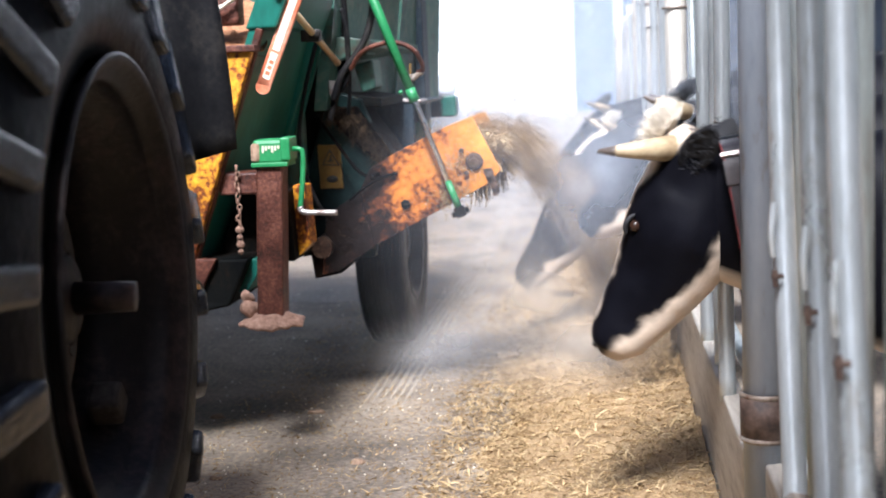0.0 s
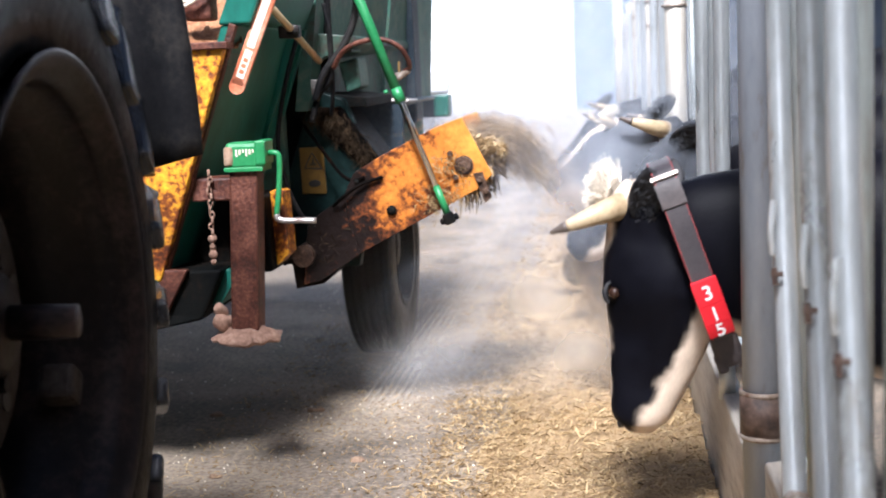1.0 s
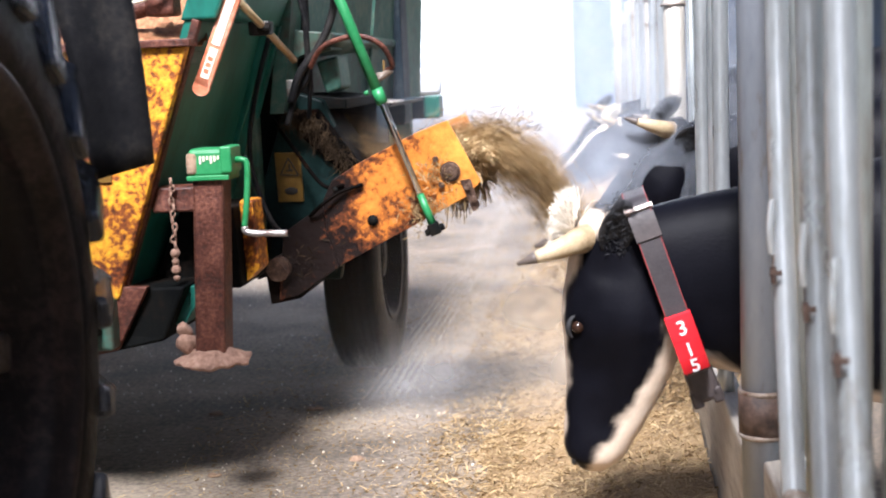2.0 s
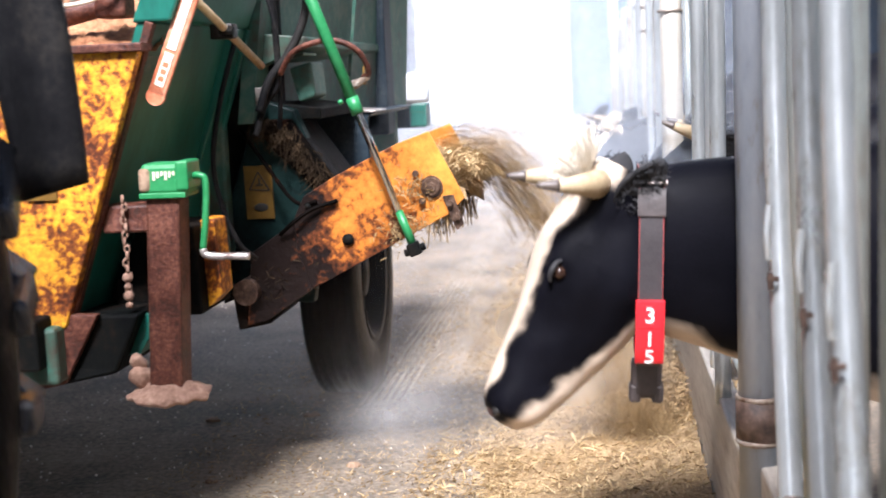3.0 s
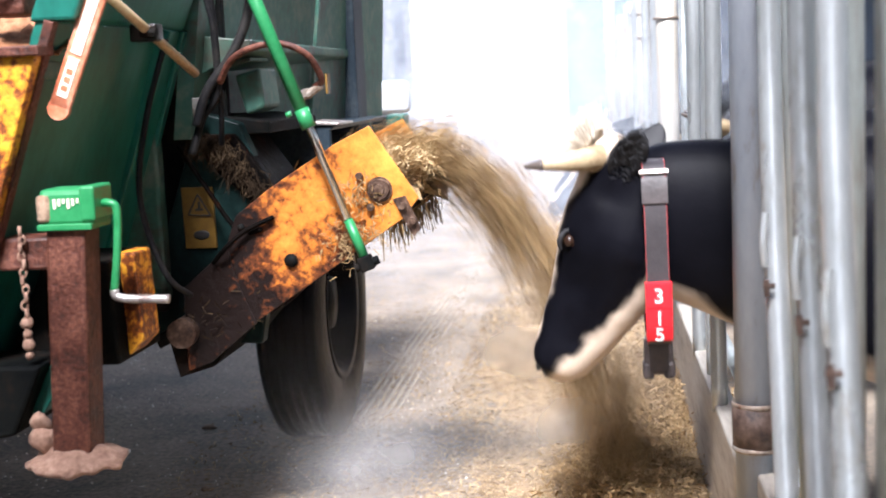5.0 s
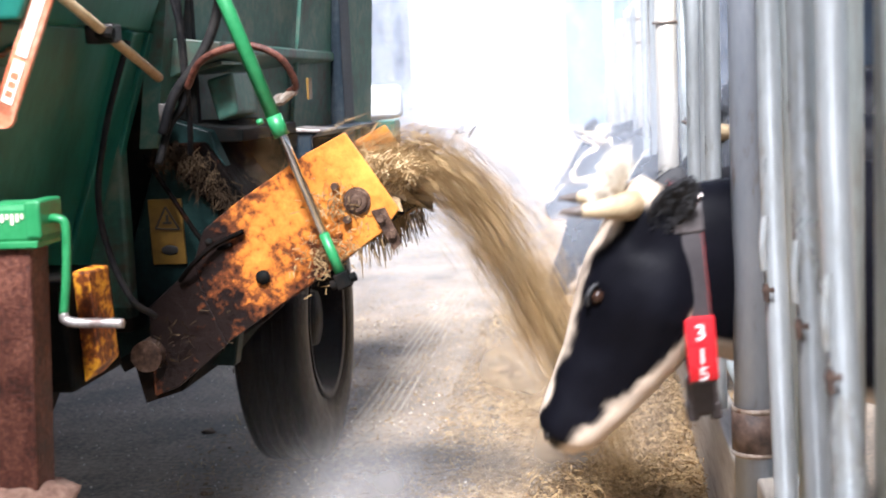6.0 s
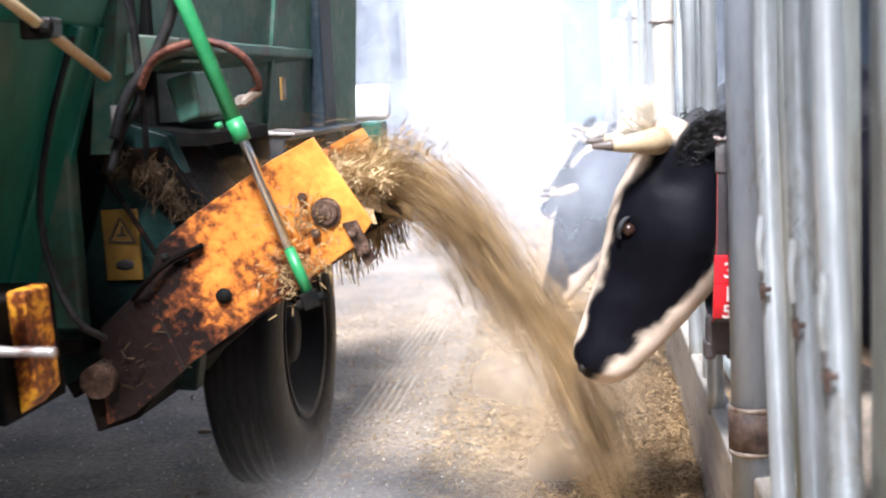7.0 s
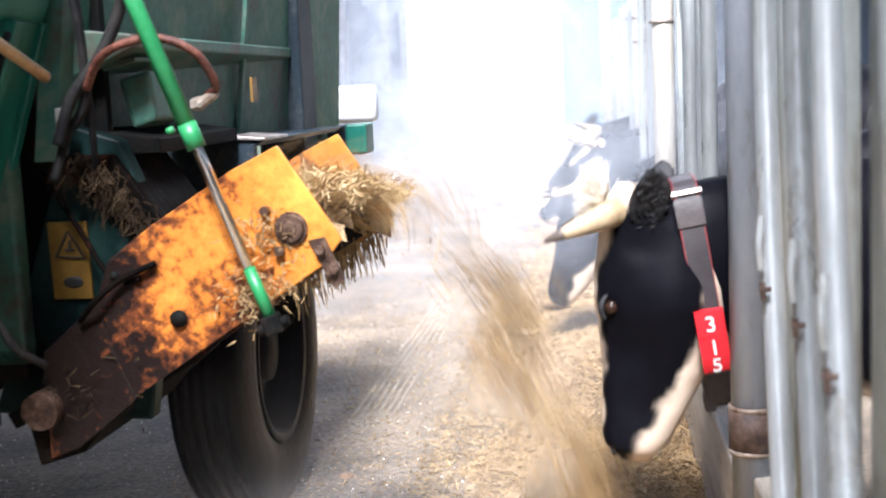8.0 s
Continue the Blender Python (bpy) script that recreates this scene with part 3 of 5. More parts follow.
    sweep(bm, curve_pts([(-1.62, 4.5, 1.6), (-1.45, 4.46, 1.585), (-1.33, 4.46, 1.595), (-1.27, 4.48, 1.63), (-1.2, 4.5, 1.68)], 24), 0.006, 8)
    sweep(bm, curve_pts([(-1.6, 4.5, 1.64), (-1.42, 4.47, 1.62), (-1.3, 4.48, 1.615), (-1.22, 4.5, 1.66)], 24), 0.005, 8)
    wp("cable", bm, M_CREAM, "pale looped cable", smooth=True)
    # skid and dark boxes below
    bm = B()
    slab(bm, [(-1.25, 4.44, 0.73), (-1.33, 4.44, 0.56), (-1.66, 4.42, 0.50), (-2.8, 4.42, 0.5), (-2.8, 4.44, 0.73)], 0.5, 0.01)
    wp("skid_frame", bm, M_DARK, "near-black skid frame")
    bm = B()
    slab(bm, [(-1.36, 4.41, 0.735), (-1.47, 4.41, 0.54), (-1.56, 4.41, 0.52), (-1.5, 4.41, 0.74)], 0.03, 0.004)
    wp("skid_plate", bm, M_RUST)
    bm = B()
    box(bm, (-1.7, 4.35, 0.55), (-1.46, 4.43, 0.71), 0.012)
    hb = wp("hook_block", bm, M_GREENG, "mud-smeared green hook block")
    bm = B()
    lathe(bm, [(-0.012, 0.02), (-0.012, 0.035), (0.012, 0.035), (0.012, 0.02), (-0.012, 0.02)], 20)
    bmesh.ops.transform(bm, matrix=pose(-1.545, 4.33, 0.655, 0, 0, 90), verts=bm.verts)
    wp("hook_eye", bm, M_STEEL, smooth=True, parent=hb)
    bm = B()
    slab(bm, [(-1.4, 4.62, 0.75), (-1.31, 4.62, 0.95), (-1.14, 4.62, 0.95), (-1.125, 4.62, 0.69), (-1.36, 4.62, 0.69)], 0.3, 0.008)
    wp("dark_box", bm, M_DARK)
    bm = B()
    slab(bm, [(-1.27, 4.5, 0.72), (-1.33, 4.5, 0.6), (-1.28, 4.5, 0.6), (-1.2, 4.5, 0.72)], 0.2, 0.004)
    wp("gusset", bm, M_GREEN)
    bm = B()
    slab(bm, [(-1.135, 4.68, 0.965), (-1.085, 4.66, 0.965), (-1.075, 4.66, 0.745), (-1.125, 4.68, 0.70)], 0.12, 0.006)
    wp("yellow_box", bm, M_YELLOW, "yellow painted steel box")
    # bracket and chain
    bm = B()
    box(bm, (-1.345, 4.46, 0.955), (-1.19, 4.56, 1.035), 0.008)
    lumpy(bm, 0.004, 25)
    wp("jack_bracket", bm, M_RUST, "rusty bracket caked with mud")
    bm = B()
    for i in range(14):
        z = 1.05 - 0.0195 * i
        lathe_m = pose(-1.275 + 0.004 * math.sin(i * 1.9), 4.445, z, 0, 0, 20 + 90 * (i % 2)) @ Matrix.Diagonal((1, 0.8, 1.15, 1))
        bl = B()
        lathe(bl, [(-0.004, 0.006), (-0.004, 0.012), (0.004, 0.012), (0.004, 0.006), (-0.004, 0.006)], 10)
        bmesh.ops.transform(bl, matrix=lathe_m, verts=bl.verts)
        me = bpy.data.meshes.new("tmp")
        bl.to_mesh(me)
        bl.free()
        bm.from_mesh(me)
        bpy.data.meshes.remove(me)
    for i in range(4):
        bmesh.ops.create_icosphere(bm, subdivisions=2, radius=0.011 + 0.004 * (i % 2), matrix=pose(-1.277, 4.445, 0.755 + 0.026 * i))
    wp("chain", bm, M_FOOT, "mud-crusted hanging chain", smooth=True)
    # parking jack: rusty tube, green gear head, crank
    bm = B()
    box(bm, (-1.192, 4.4, 0.52), (-1.098, 4.495, 1.065), 0.008, None)
    for v in bm.verts:
        v.co.x -= 0.055 * (1.065 - v.co.z)
    jk = wp("parking_jack", bm, M_RUST, "rusty square parking jack tube")
    bm = B()
    box(bm, (-1.2, 4.39, 1.062), (-1.07, 4.5, 1.15), 0.014)
    box(bm, (-1.1, 4.385, 1.075), (-1.065, 4.5, 1.155), 0.006)
    box(bm, (-1.205, 4.385, 1.055), (-1.075, 4.505, 1.07), 0.003)
    wp("gear_head", bm, M_BRIGHT, "bright green gear head smeared with feed", parent=jk)
    bm = B()
    box(bm, (-1.203, 4.384, 1.07), (-1.172, 4.5, 1.14), 0.012)
    lumpy(bm, 0.006, 40)
    wp("feed_smear", bm, M_SALT, smooth=True, parent=jk)
    bm = B()
    for i in range(7):
        box(bm, (-1.163 + 0.011 * i, 4.387, 1.105 + 0.006 * (i % 3)), (-1.157 + 0.011 * i, 4.3895, 1.128))
    wp("maker_mark", bm, M_CREAM, "pale bars of an unreadable maker's mark", parent=jk)
    bm = B()
    sweep(bm, curve_pts([(-1.07, 4.44, 1.11), (-1.048, 4.43, 1.112), (-1.03, 4.43, 1.095), (-1.036, 4.43, 1.0), (-1.05, 4.43, 0.905)], 24), 0.0095, 10)
    ck = wp("crank", bm, M_BRIGHT, "bent green crank arm", smooth=True, parent=jk)
    bm = B()
    sweep(bm, curve_pts([(-1.05, 4.43, 0.91), (-1.046, 4.43, 0.895), (-1.02, 4.43, 0.888), (-0.98, 4.43, 0.887), (-0.975, 4.43, 0.887), (-0.92, 4.43, 0.885)], 20), 0.0105, 12)
    wp("crank_handle", bm, M_STEEL, "worn steel crank handle", smooth=True, parent=jk)
    bm = B()
    lathe(bm, [(0.0, 0.0001), (0.0, 0.112), (0.012, 0.118), (0.03, 0.085), (0.045, 0.06), (0.045, 0.0001)], 36)
    bmesh.ops.transform(bm, matrix=pose(-1.18, 4.45, 0.49, 0, -90, 0), verts=bm.verts)
    bmesh.ops.create_icosphere(bm, subdivisions=2, radius=0.035, matrix=pose(-1.26, 4.45, 0.55))
    bmesh.ops.create_icosphere(bm, subdivisions=2, radius=0.026, matrix=pose(-1.265, 4.45, 0.595))
    bmesh.ops.subdivide_edges(bm, edges=bm.edges, cuts=1)
    lumpy(bm, 0.012, 24)
    wp("jack_foot", bm, M_FOOT, "jack foot plate under caked feed", smooth=True, parent=jk)
    # reflector board and tan stay
    bm = B()
    q = aim((-1.165, 4.47, 1.33), (-1.02, 4.47, 1.66))
    box(bm, (-0.008, -0.026, 0.0), (0.008, 0.026, 0.38), 0.006, q)
    bmesh.ops.create_cone(bm, cap_ends=True, segments=20, radius1=0.026, radius2=0.026, depth=0.016, matrix=q @ pose(0, 0, 0, 0, 90, 0))
    rb = wp("marker_board", bm, M_STRAPR, "pale red marker board with cream reflectors")
    for z0, z1 in ((0.03, 0.125), (0.135, 0.36)):
        bm = B()
        box(bm, (-0.011, -0.013, z0), (0.011, 0.013, z1), 0.0, q)
        wp("reflector", bm, M_CREAM, parent=rb)
    for i in range(3):
        bm = B()
        box(bm, (-0.0125, -0.008, 0.045 + 0.02 * i), (0.0125, 0.008, 0.058 + 0.02 * i), 0, q)
        wp("print_bar", bm, M_STRAPR, parent=rb)
    bm = B()
    tube(bm, (-1.082, 4.42, 1.648), (-0.998, 4.98, 1.405), 0.0125, seg=14)
    sy = wp("stay_rod", bm, M_TAN, "tan steel stay rod", smooth=True)
    bm = B()
    box(bm, (-1.085, 4.74, 1.485), (-1.015, 4.8, 1.53), 0.006)
    wp("stay_clip", bm, M_ORANGE, parent=sy)
    bm = B()
    tube(bm, (-1.05, 4.73, 1.51), (-1.01, 4.73, 1.505), 0.014, seg=8)
    wp("bolt", bm, M_DARK, parent=sy)
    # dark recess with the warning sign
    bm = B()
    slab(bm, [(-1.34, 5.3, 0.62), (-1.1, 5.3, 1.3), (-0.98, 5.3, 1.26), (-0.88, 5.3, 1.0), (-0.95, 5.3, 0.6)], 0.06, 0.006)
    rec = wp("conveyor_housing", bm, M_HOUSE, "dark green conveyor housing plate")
    bm = B()
    box(bm, (-1.166, 5.288, 0.895), (-1.07, 5.297, 1.077), 0.002)
    for v in bm.verts:
        v.co.x += 0.02 * (1.077 - v.co.z)
    sg = wp("warning_sign", bm, M_SIGN, "yellow warning sticker with a triangle pictogram", parent=rec)
    bm = B()
    cx, cz = -1.113, 1.02
    tri = [Vector((cx - 0.034, 5.285, cz - 0.024)), Vector((cx + 0.034, 5.285, cz - 0.028)), Vector((cx - 0.002, 5.285, cz + 0.036))]
    for i in range(3):
        a, b = tri[i], tri[(i + 1) % 3]
        box(bm, (-0.0025, -0.002, 0), (0.0025, 0.002, (b - a).length), 0, aim(a, b))
    box(bm, (cx - 0.012, 5.283, cz - 0.012), (cx + 0.012, 5.287, cz - 0.006))
    box(bm, (cx - 0.002, 5.283, cz - 0.012), (cx + 0.004, 5.287, cz + 0.014))
    wp("pictogram", bm, M_INK, "black warning triangle", parent=rec)
    bm = B()
    bmesh.ops.create_icosphere(bm, subdivisions=2, radius=0.016, matrix=Matrix.Translation((cx + 0.002, 5.287, cz - 0.085)) @ Matrix.Diagonal((1.6, 0.2, 0.9, 1)))
    wp("pictogram", bm, M_INK, "black warning pictogram", parent=rec)
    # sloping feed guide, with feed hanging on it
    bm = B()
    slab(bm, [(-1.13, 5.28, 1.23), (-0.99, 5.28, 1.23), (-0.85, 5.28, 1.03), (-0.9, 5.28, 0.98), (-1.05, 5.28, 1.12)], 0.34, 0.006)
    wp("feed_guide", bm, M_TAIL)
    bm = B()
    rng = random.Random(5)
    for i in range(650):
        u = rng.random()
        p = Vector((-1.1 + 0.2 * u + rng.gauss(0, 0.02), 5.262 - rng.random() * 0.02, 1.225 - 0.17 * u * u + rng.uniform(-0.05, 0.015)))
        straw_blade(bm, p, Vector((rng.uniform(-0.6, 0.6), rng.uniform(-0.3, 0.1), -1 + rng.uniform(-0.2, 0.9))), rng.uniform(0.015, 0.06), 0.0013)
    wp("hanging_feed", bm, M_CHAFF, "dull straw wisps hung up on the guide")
    # hoses
    for pts, rad, m in (([(-0.99, 5.1, 1.75), (-0.99, 5.15, 1.5), (-1.0, 5.17, 1.35), (-1.05, 5.18, 1.28), (-1.08, 5.16, 1.18)], 0.011, M_RUBBER),
                        ([(-0.88, 5.18, 1.75), (-0.89, 5.16, 1.58), (-0.94, 5.15, 1.46), (-1.02, 5.15, 1.36), (-1.06, 5.15, 1.26)], 0.014, M_RUBBER),
                        ([(-0.98, 5.14, 1.38), (-0.93, 5.1, 1.44), (-0.86, 5.08, 1.47), (-0.78, 5.08, 1.475), (-0.715, 5.1, 1.44), (-0.69, 5.14, 1.375), (-0.715, 5.16, 1.355)], 0.0095, M_RUST),
                        ([(-1.08, 5.0, 1.5), (-1.13, 4.95, 1.3), (-1.155, 4.92, 1.12), (-1.13, 4.9, 0.98), (-1.09, 4.92, 0.86), (-1.06, 5.0, 0.8)], 0.0085, M_RUBBER),
                        ([(-1.0, 5.12, 1.62), (-0.985, 5.14, 1.5), (-1.0, 5.2, 1.3), (-1.02, 5.25, 1.2)], 0.008, M_RUBBER),
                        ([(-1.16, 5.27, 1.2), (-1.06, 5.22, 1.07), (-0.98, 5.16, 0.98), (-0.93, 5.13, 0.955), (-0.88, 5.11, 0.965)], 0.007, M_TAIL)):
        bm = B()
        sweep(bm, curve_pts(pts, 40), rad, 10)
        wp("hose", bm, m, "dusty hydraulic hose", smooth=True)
    bm = B()
    tube(bm, (-0.735, 5.16, 1.335), (-0.695, 5.155, 1.36), 0.012, seg=8)
    tube(bm, (-0.75, 5.17, 1.335), (-0.73, 5.16, 1.338), 0.016, seg=6)
    wp("hose_fitting", bm, M_CLAMP, "rusty hose fitting")
    bm = B()
    box(bm, (-0.875, 6.04, 1.33), (-0.868, 6.09, 1.4))
    wp("sticker", bm, M_SIGN, "small red and yellow sticker")
    bm = B()
    slab(bm, [(-1.02, 5.42, 1.4), (-0.94, 5.42, 1.42), (-0.93, 5.42, 1.3), (-0.99, 5.42, 1.28)], 0.2, 0.01)
    slab(bm, [(-1.03, 5.36, 1.42), (-0.95, 5.36, 1.44), (-0.95, 5.36, 1.45), (-1.03, 5.36, 1.44)], 0.2, 0.002)
    wp("motor_cover", bm, M_GREENG, "dusty folded motor cover")
    # ---- discharge conveyor ----
    L = 0.8
    bm = B()
    box(bm, (-0.1, 0.02, -0.02), (L - 0.05, 0.6, 0.02), 0.004)
    con = part("conveyor", bm, M_DARK, wag, "orange discharge conveyor with worn side plates")
    outline = [(0.2, -0.085), (0.72, -0.03), (0.785, 0.0), (0.76, 0.24), (0.65, 0.243), (0.42, 0.225), (0.3, 0.205), (0.24, 0.15), (0.21, 0.05)]
    tail = [(-0.05, -0.115), (0.02, -0.125), (0.2, -0.088), (0.21, 0.05), (0.235, 0.14), (0.06, 0.1)]
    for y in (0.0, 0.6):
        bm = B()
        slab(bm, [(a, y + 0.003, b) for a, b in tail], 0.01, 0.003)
        part("tail_plate", bm, M_ORANGE, con, "dark tail plate, shade painted into its rusty orange")
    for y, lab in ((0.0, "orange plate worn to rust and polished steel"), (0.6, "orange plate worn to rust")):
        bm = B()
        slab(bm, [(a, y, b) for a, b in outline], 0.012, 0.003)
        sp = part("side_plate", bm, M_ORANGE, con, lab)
    bm = B()
    slab(bm, [(-0.09, 0.02, -0.12), (0.02, 0.02, -0.14), (0.12, 0.02, -0.1), (0.1, 0.02, 0.0), (-0.06, 0.02, 0.0)], 0.58, 0.004)
    part("tail_box", bm, M_DARK, con, "dark feed-stained tail box")
    bm = B()
    tube(bm, (0.0, -0.03, -0.01), (0.0, 0.6, -0.01), 0.043, seg=24)
    lumpy(bm, 0.004, 30)
    part("tail_roller", bm, M_GREASE, con, "rusty roller end")
    pb = Vector((0.7, 0, 0.072))
    bm = B()
    tube(bm, (pb.x, -0.008, pb.z), (pb.x, 0.0, pb.z), 0.036, seg=28)
    tube(bm, (pb.x, -0.015, pb.z), (pb.x, -0.007, pb.z), 0.028, 0.031, seg=24)
    tube(bm, (pb.x, -0.02, pb.z), (pb.x, -0.014, pb.z), 0.014, 0.016, seg=20)
    tube(bm, (pb.x, -0.026, pb.z), (pb.x, -0.019, pb.z), 0.006, seg=6)
    br = part("roller_bearing", bm, M_GREASE, con, "greasy flange bearing")
    bm = B()
    tube(bm, (pb.x, 0.02, pb.z - 0.02), (pb.x, 0.59, pb.z - 0.02), 0.05, seg=24)
    part("head_roller", bm, M_RUST, con, "", True)
    bm = B()
    slab(bm, [(pb.x + 0.02, -0.006, pb.z - 0.04), (pb.x + 0.055, -0.006, pb.z - 0.05), (pb.x + 0.05, -0.006, pb.z - 0.15), (pb.x + 0.02, -0.006, pb.z - 0.16)], 0.008)
    part("tension_link", bm, M_GREASE, con, "rusty tensioner")
    for dx, dz in ((0.035, -0.07), (0.04, -0.12), (-0.03, 0.06), (-0.045, -0.03)):
        bm = B()
        tube(bm, (pb.x + dx, -0.02, pb.z + dz), (pb.x + dx, 0.0, pb.z + dz), 0.011, seg=6)
        part("bolt", bm, M_GREASE, con)
    for a, b, r in ((0.38, 0.02, 0.019), (0.3, 0.17, 0.01)):
        bm = B()
        tube(bm, (a, -0.01, b - 0.0), (a, 0.004, b), r, seg=18)
        part("hole_plug", bm, M_DARK, con, "dark bolt hole", True)
    bm = B()
    sweep(bm, curve_pts([(0.18, -0.012, 0.12), (0.24, -0.03, 0.14), (0.31, -0.02, 0.155), (0.4, -0.012, 0.15)], 16), 0.007, 8)
    part("hose_end", bm, M_TAIL, con, "", True)
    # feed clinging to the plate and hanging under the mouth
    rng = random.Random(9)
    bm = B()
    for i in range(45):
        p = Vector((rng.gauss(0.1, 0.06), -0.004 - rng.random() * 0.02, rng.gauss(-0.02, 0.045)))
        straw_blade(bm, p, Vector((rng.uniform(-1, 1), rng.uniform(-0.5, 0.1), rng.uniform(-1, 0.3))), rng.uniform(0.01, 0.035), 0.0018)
    tagged(part("tail_feed", bm, M_CHAFF, con, "dark feed on the tail plate"), kind="stuff")
    bm = B()
    for cx, cz, n, s in ((pb.x - 0.06, pb.z + 0.03, 120, 0.045), (pb.x - 0.03, pb.z - 0.02, 60, 0.04), (0.545, -0.01, 190, 0.05), (0.62, -0.02, 90, 0.04)):
        for i in range(n):
            p = Vector((cx + rng.gauss(0, s * 0.7), -0.005 - rng.random() * 0.02, cz + rng.gauss(0, s * 0.55)))
            straw_blade(bm, p, Vector((rng.uniform(-1, 1), rng.uniform(-0.5, 0.1), rng.uniform(-1, 1))), rng.uniform(0.008, 0.026), 0.0016)
    tagged(part("clinging_feed", bm, M_STRAWD, con, "chopped feed stuck round the bearing"), kind="stuff")
    bm = B()
    for i in range(260):
        y = rng.uniform(0.0, 0.62)
        p = Vector((0.73 + rng.uniform(-0.09, 0.03), y, -0.02 + rng.uniform(-0.02, 0.02)))
        straw_blade(bm, p, Vector((-0.35 + rng.uniform(-0.25, 0.25), rng.uniform(-0.15, 0.15), -1)), rng.uniform(0.02, 0.1), 0.002)
    part("hanging_feed", bm, M_STRAWD, con, "ragged wisps hanging under the mouth")
    con.location = PIVOT - WC
    # ---- lift cylinder ----
    bm = B()
    tube(bm, (0, 0, 0), (0, 0, 0.655), 0.0185, seg=20)
    tube(bm, (0, 0, 0.6), (0, 0, 0.655), 0.0205, seg=20)
    tube(bm, (0, -0.03, 0.6), (0, -0.045, 0.6), 0.008, seg=8)
    bar = part("lift_cylinder", bm, M_BRIGHT, wag, "bright green hydraulic cylinder", True)
    bm = B()
    tube(bm, (0, 0, 0.1), (0, 0, 0.75), 0.0125, seg=18)
    rod = part("piston_rod", bm, M_CHROME, wag, "chromed piston rod", True)
    bm = B()
    tube(bm, (0, 0, 0.005), (0, 0, 0.12), 0.0145, 0.013, seg=16)
    part("rod_collar", bm, M_BRIGHT, rod, "green painted rod end", True)
    bm = B()
    box(bm, (-0.018, -0.02, -0.03), (0.018, 0.02, 0.012), 0.004)
    tube(bm, (0, -0.035, -0.012), (0, 0.035, -0.012), 0.012, seg=12)
    part("clevis", bm, M_DARK, rod, "dark clevis")
    return wag, con, bar, rod, tyre, t2


def straw_blade(bm, p, d, length, w):
    """One flat straw, four corners."""
    d = d.normalized()
    s = d.orthogonal()
    s.rotate(Matrix.Rotation((p.x * 917.3 + p.z * 533.1 + p.y * 211.7) % 6.28, 3, d))
    s = s.normalized() * w
    a, b = p, p + d * length
    vs = [bm.verts.new(q) for q in (a - s, a + s, b + s * 0.6, b - s * 0.6)]
    bm.faces.new(vs)


WAGON, CONVEYOR, BARREL, ROD, WHEEL_A, WHEEL_B = build_wagon()


# ---- tractor: the big rear wheel and the flap behind it ----
TC = Vector((-1.24, 2.6, 0.0))
TR = 0.91


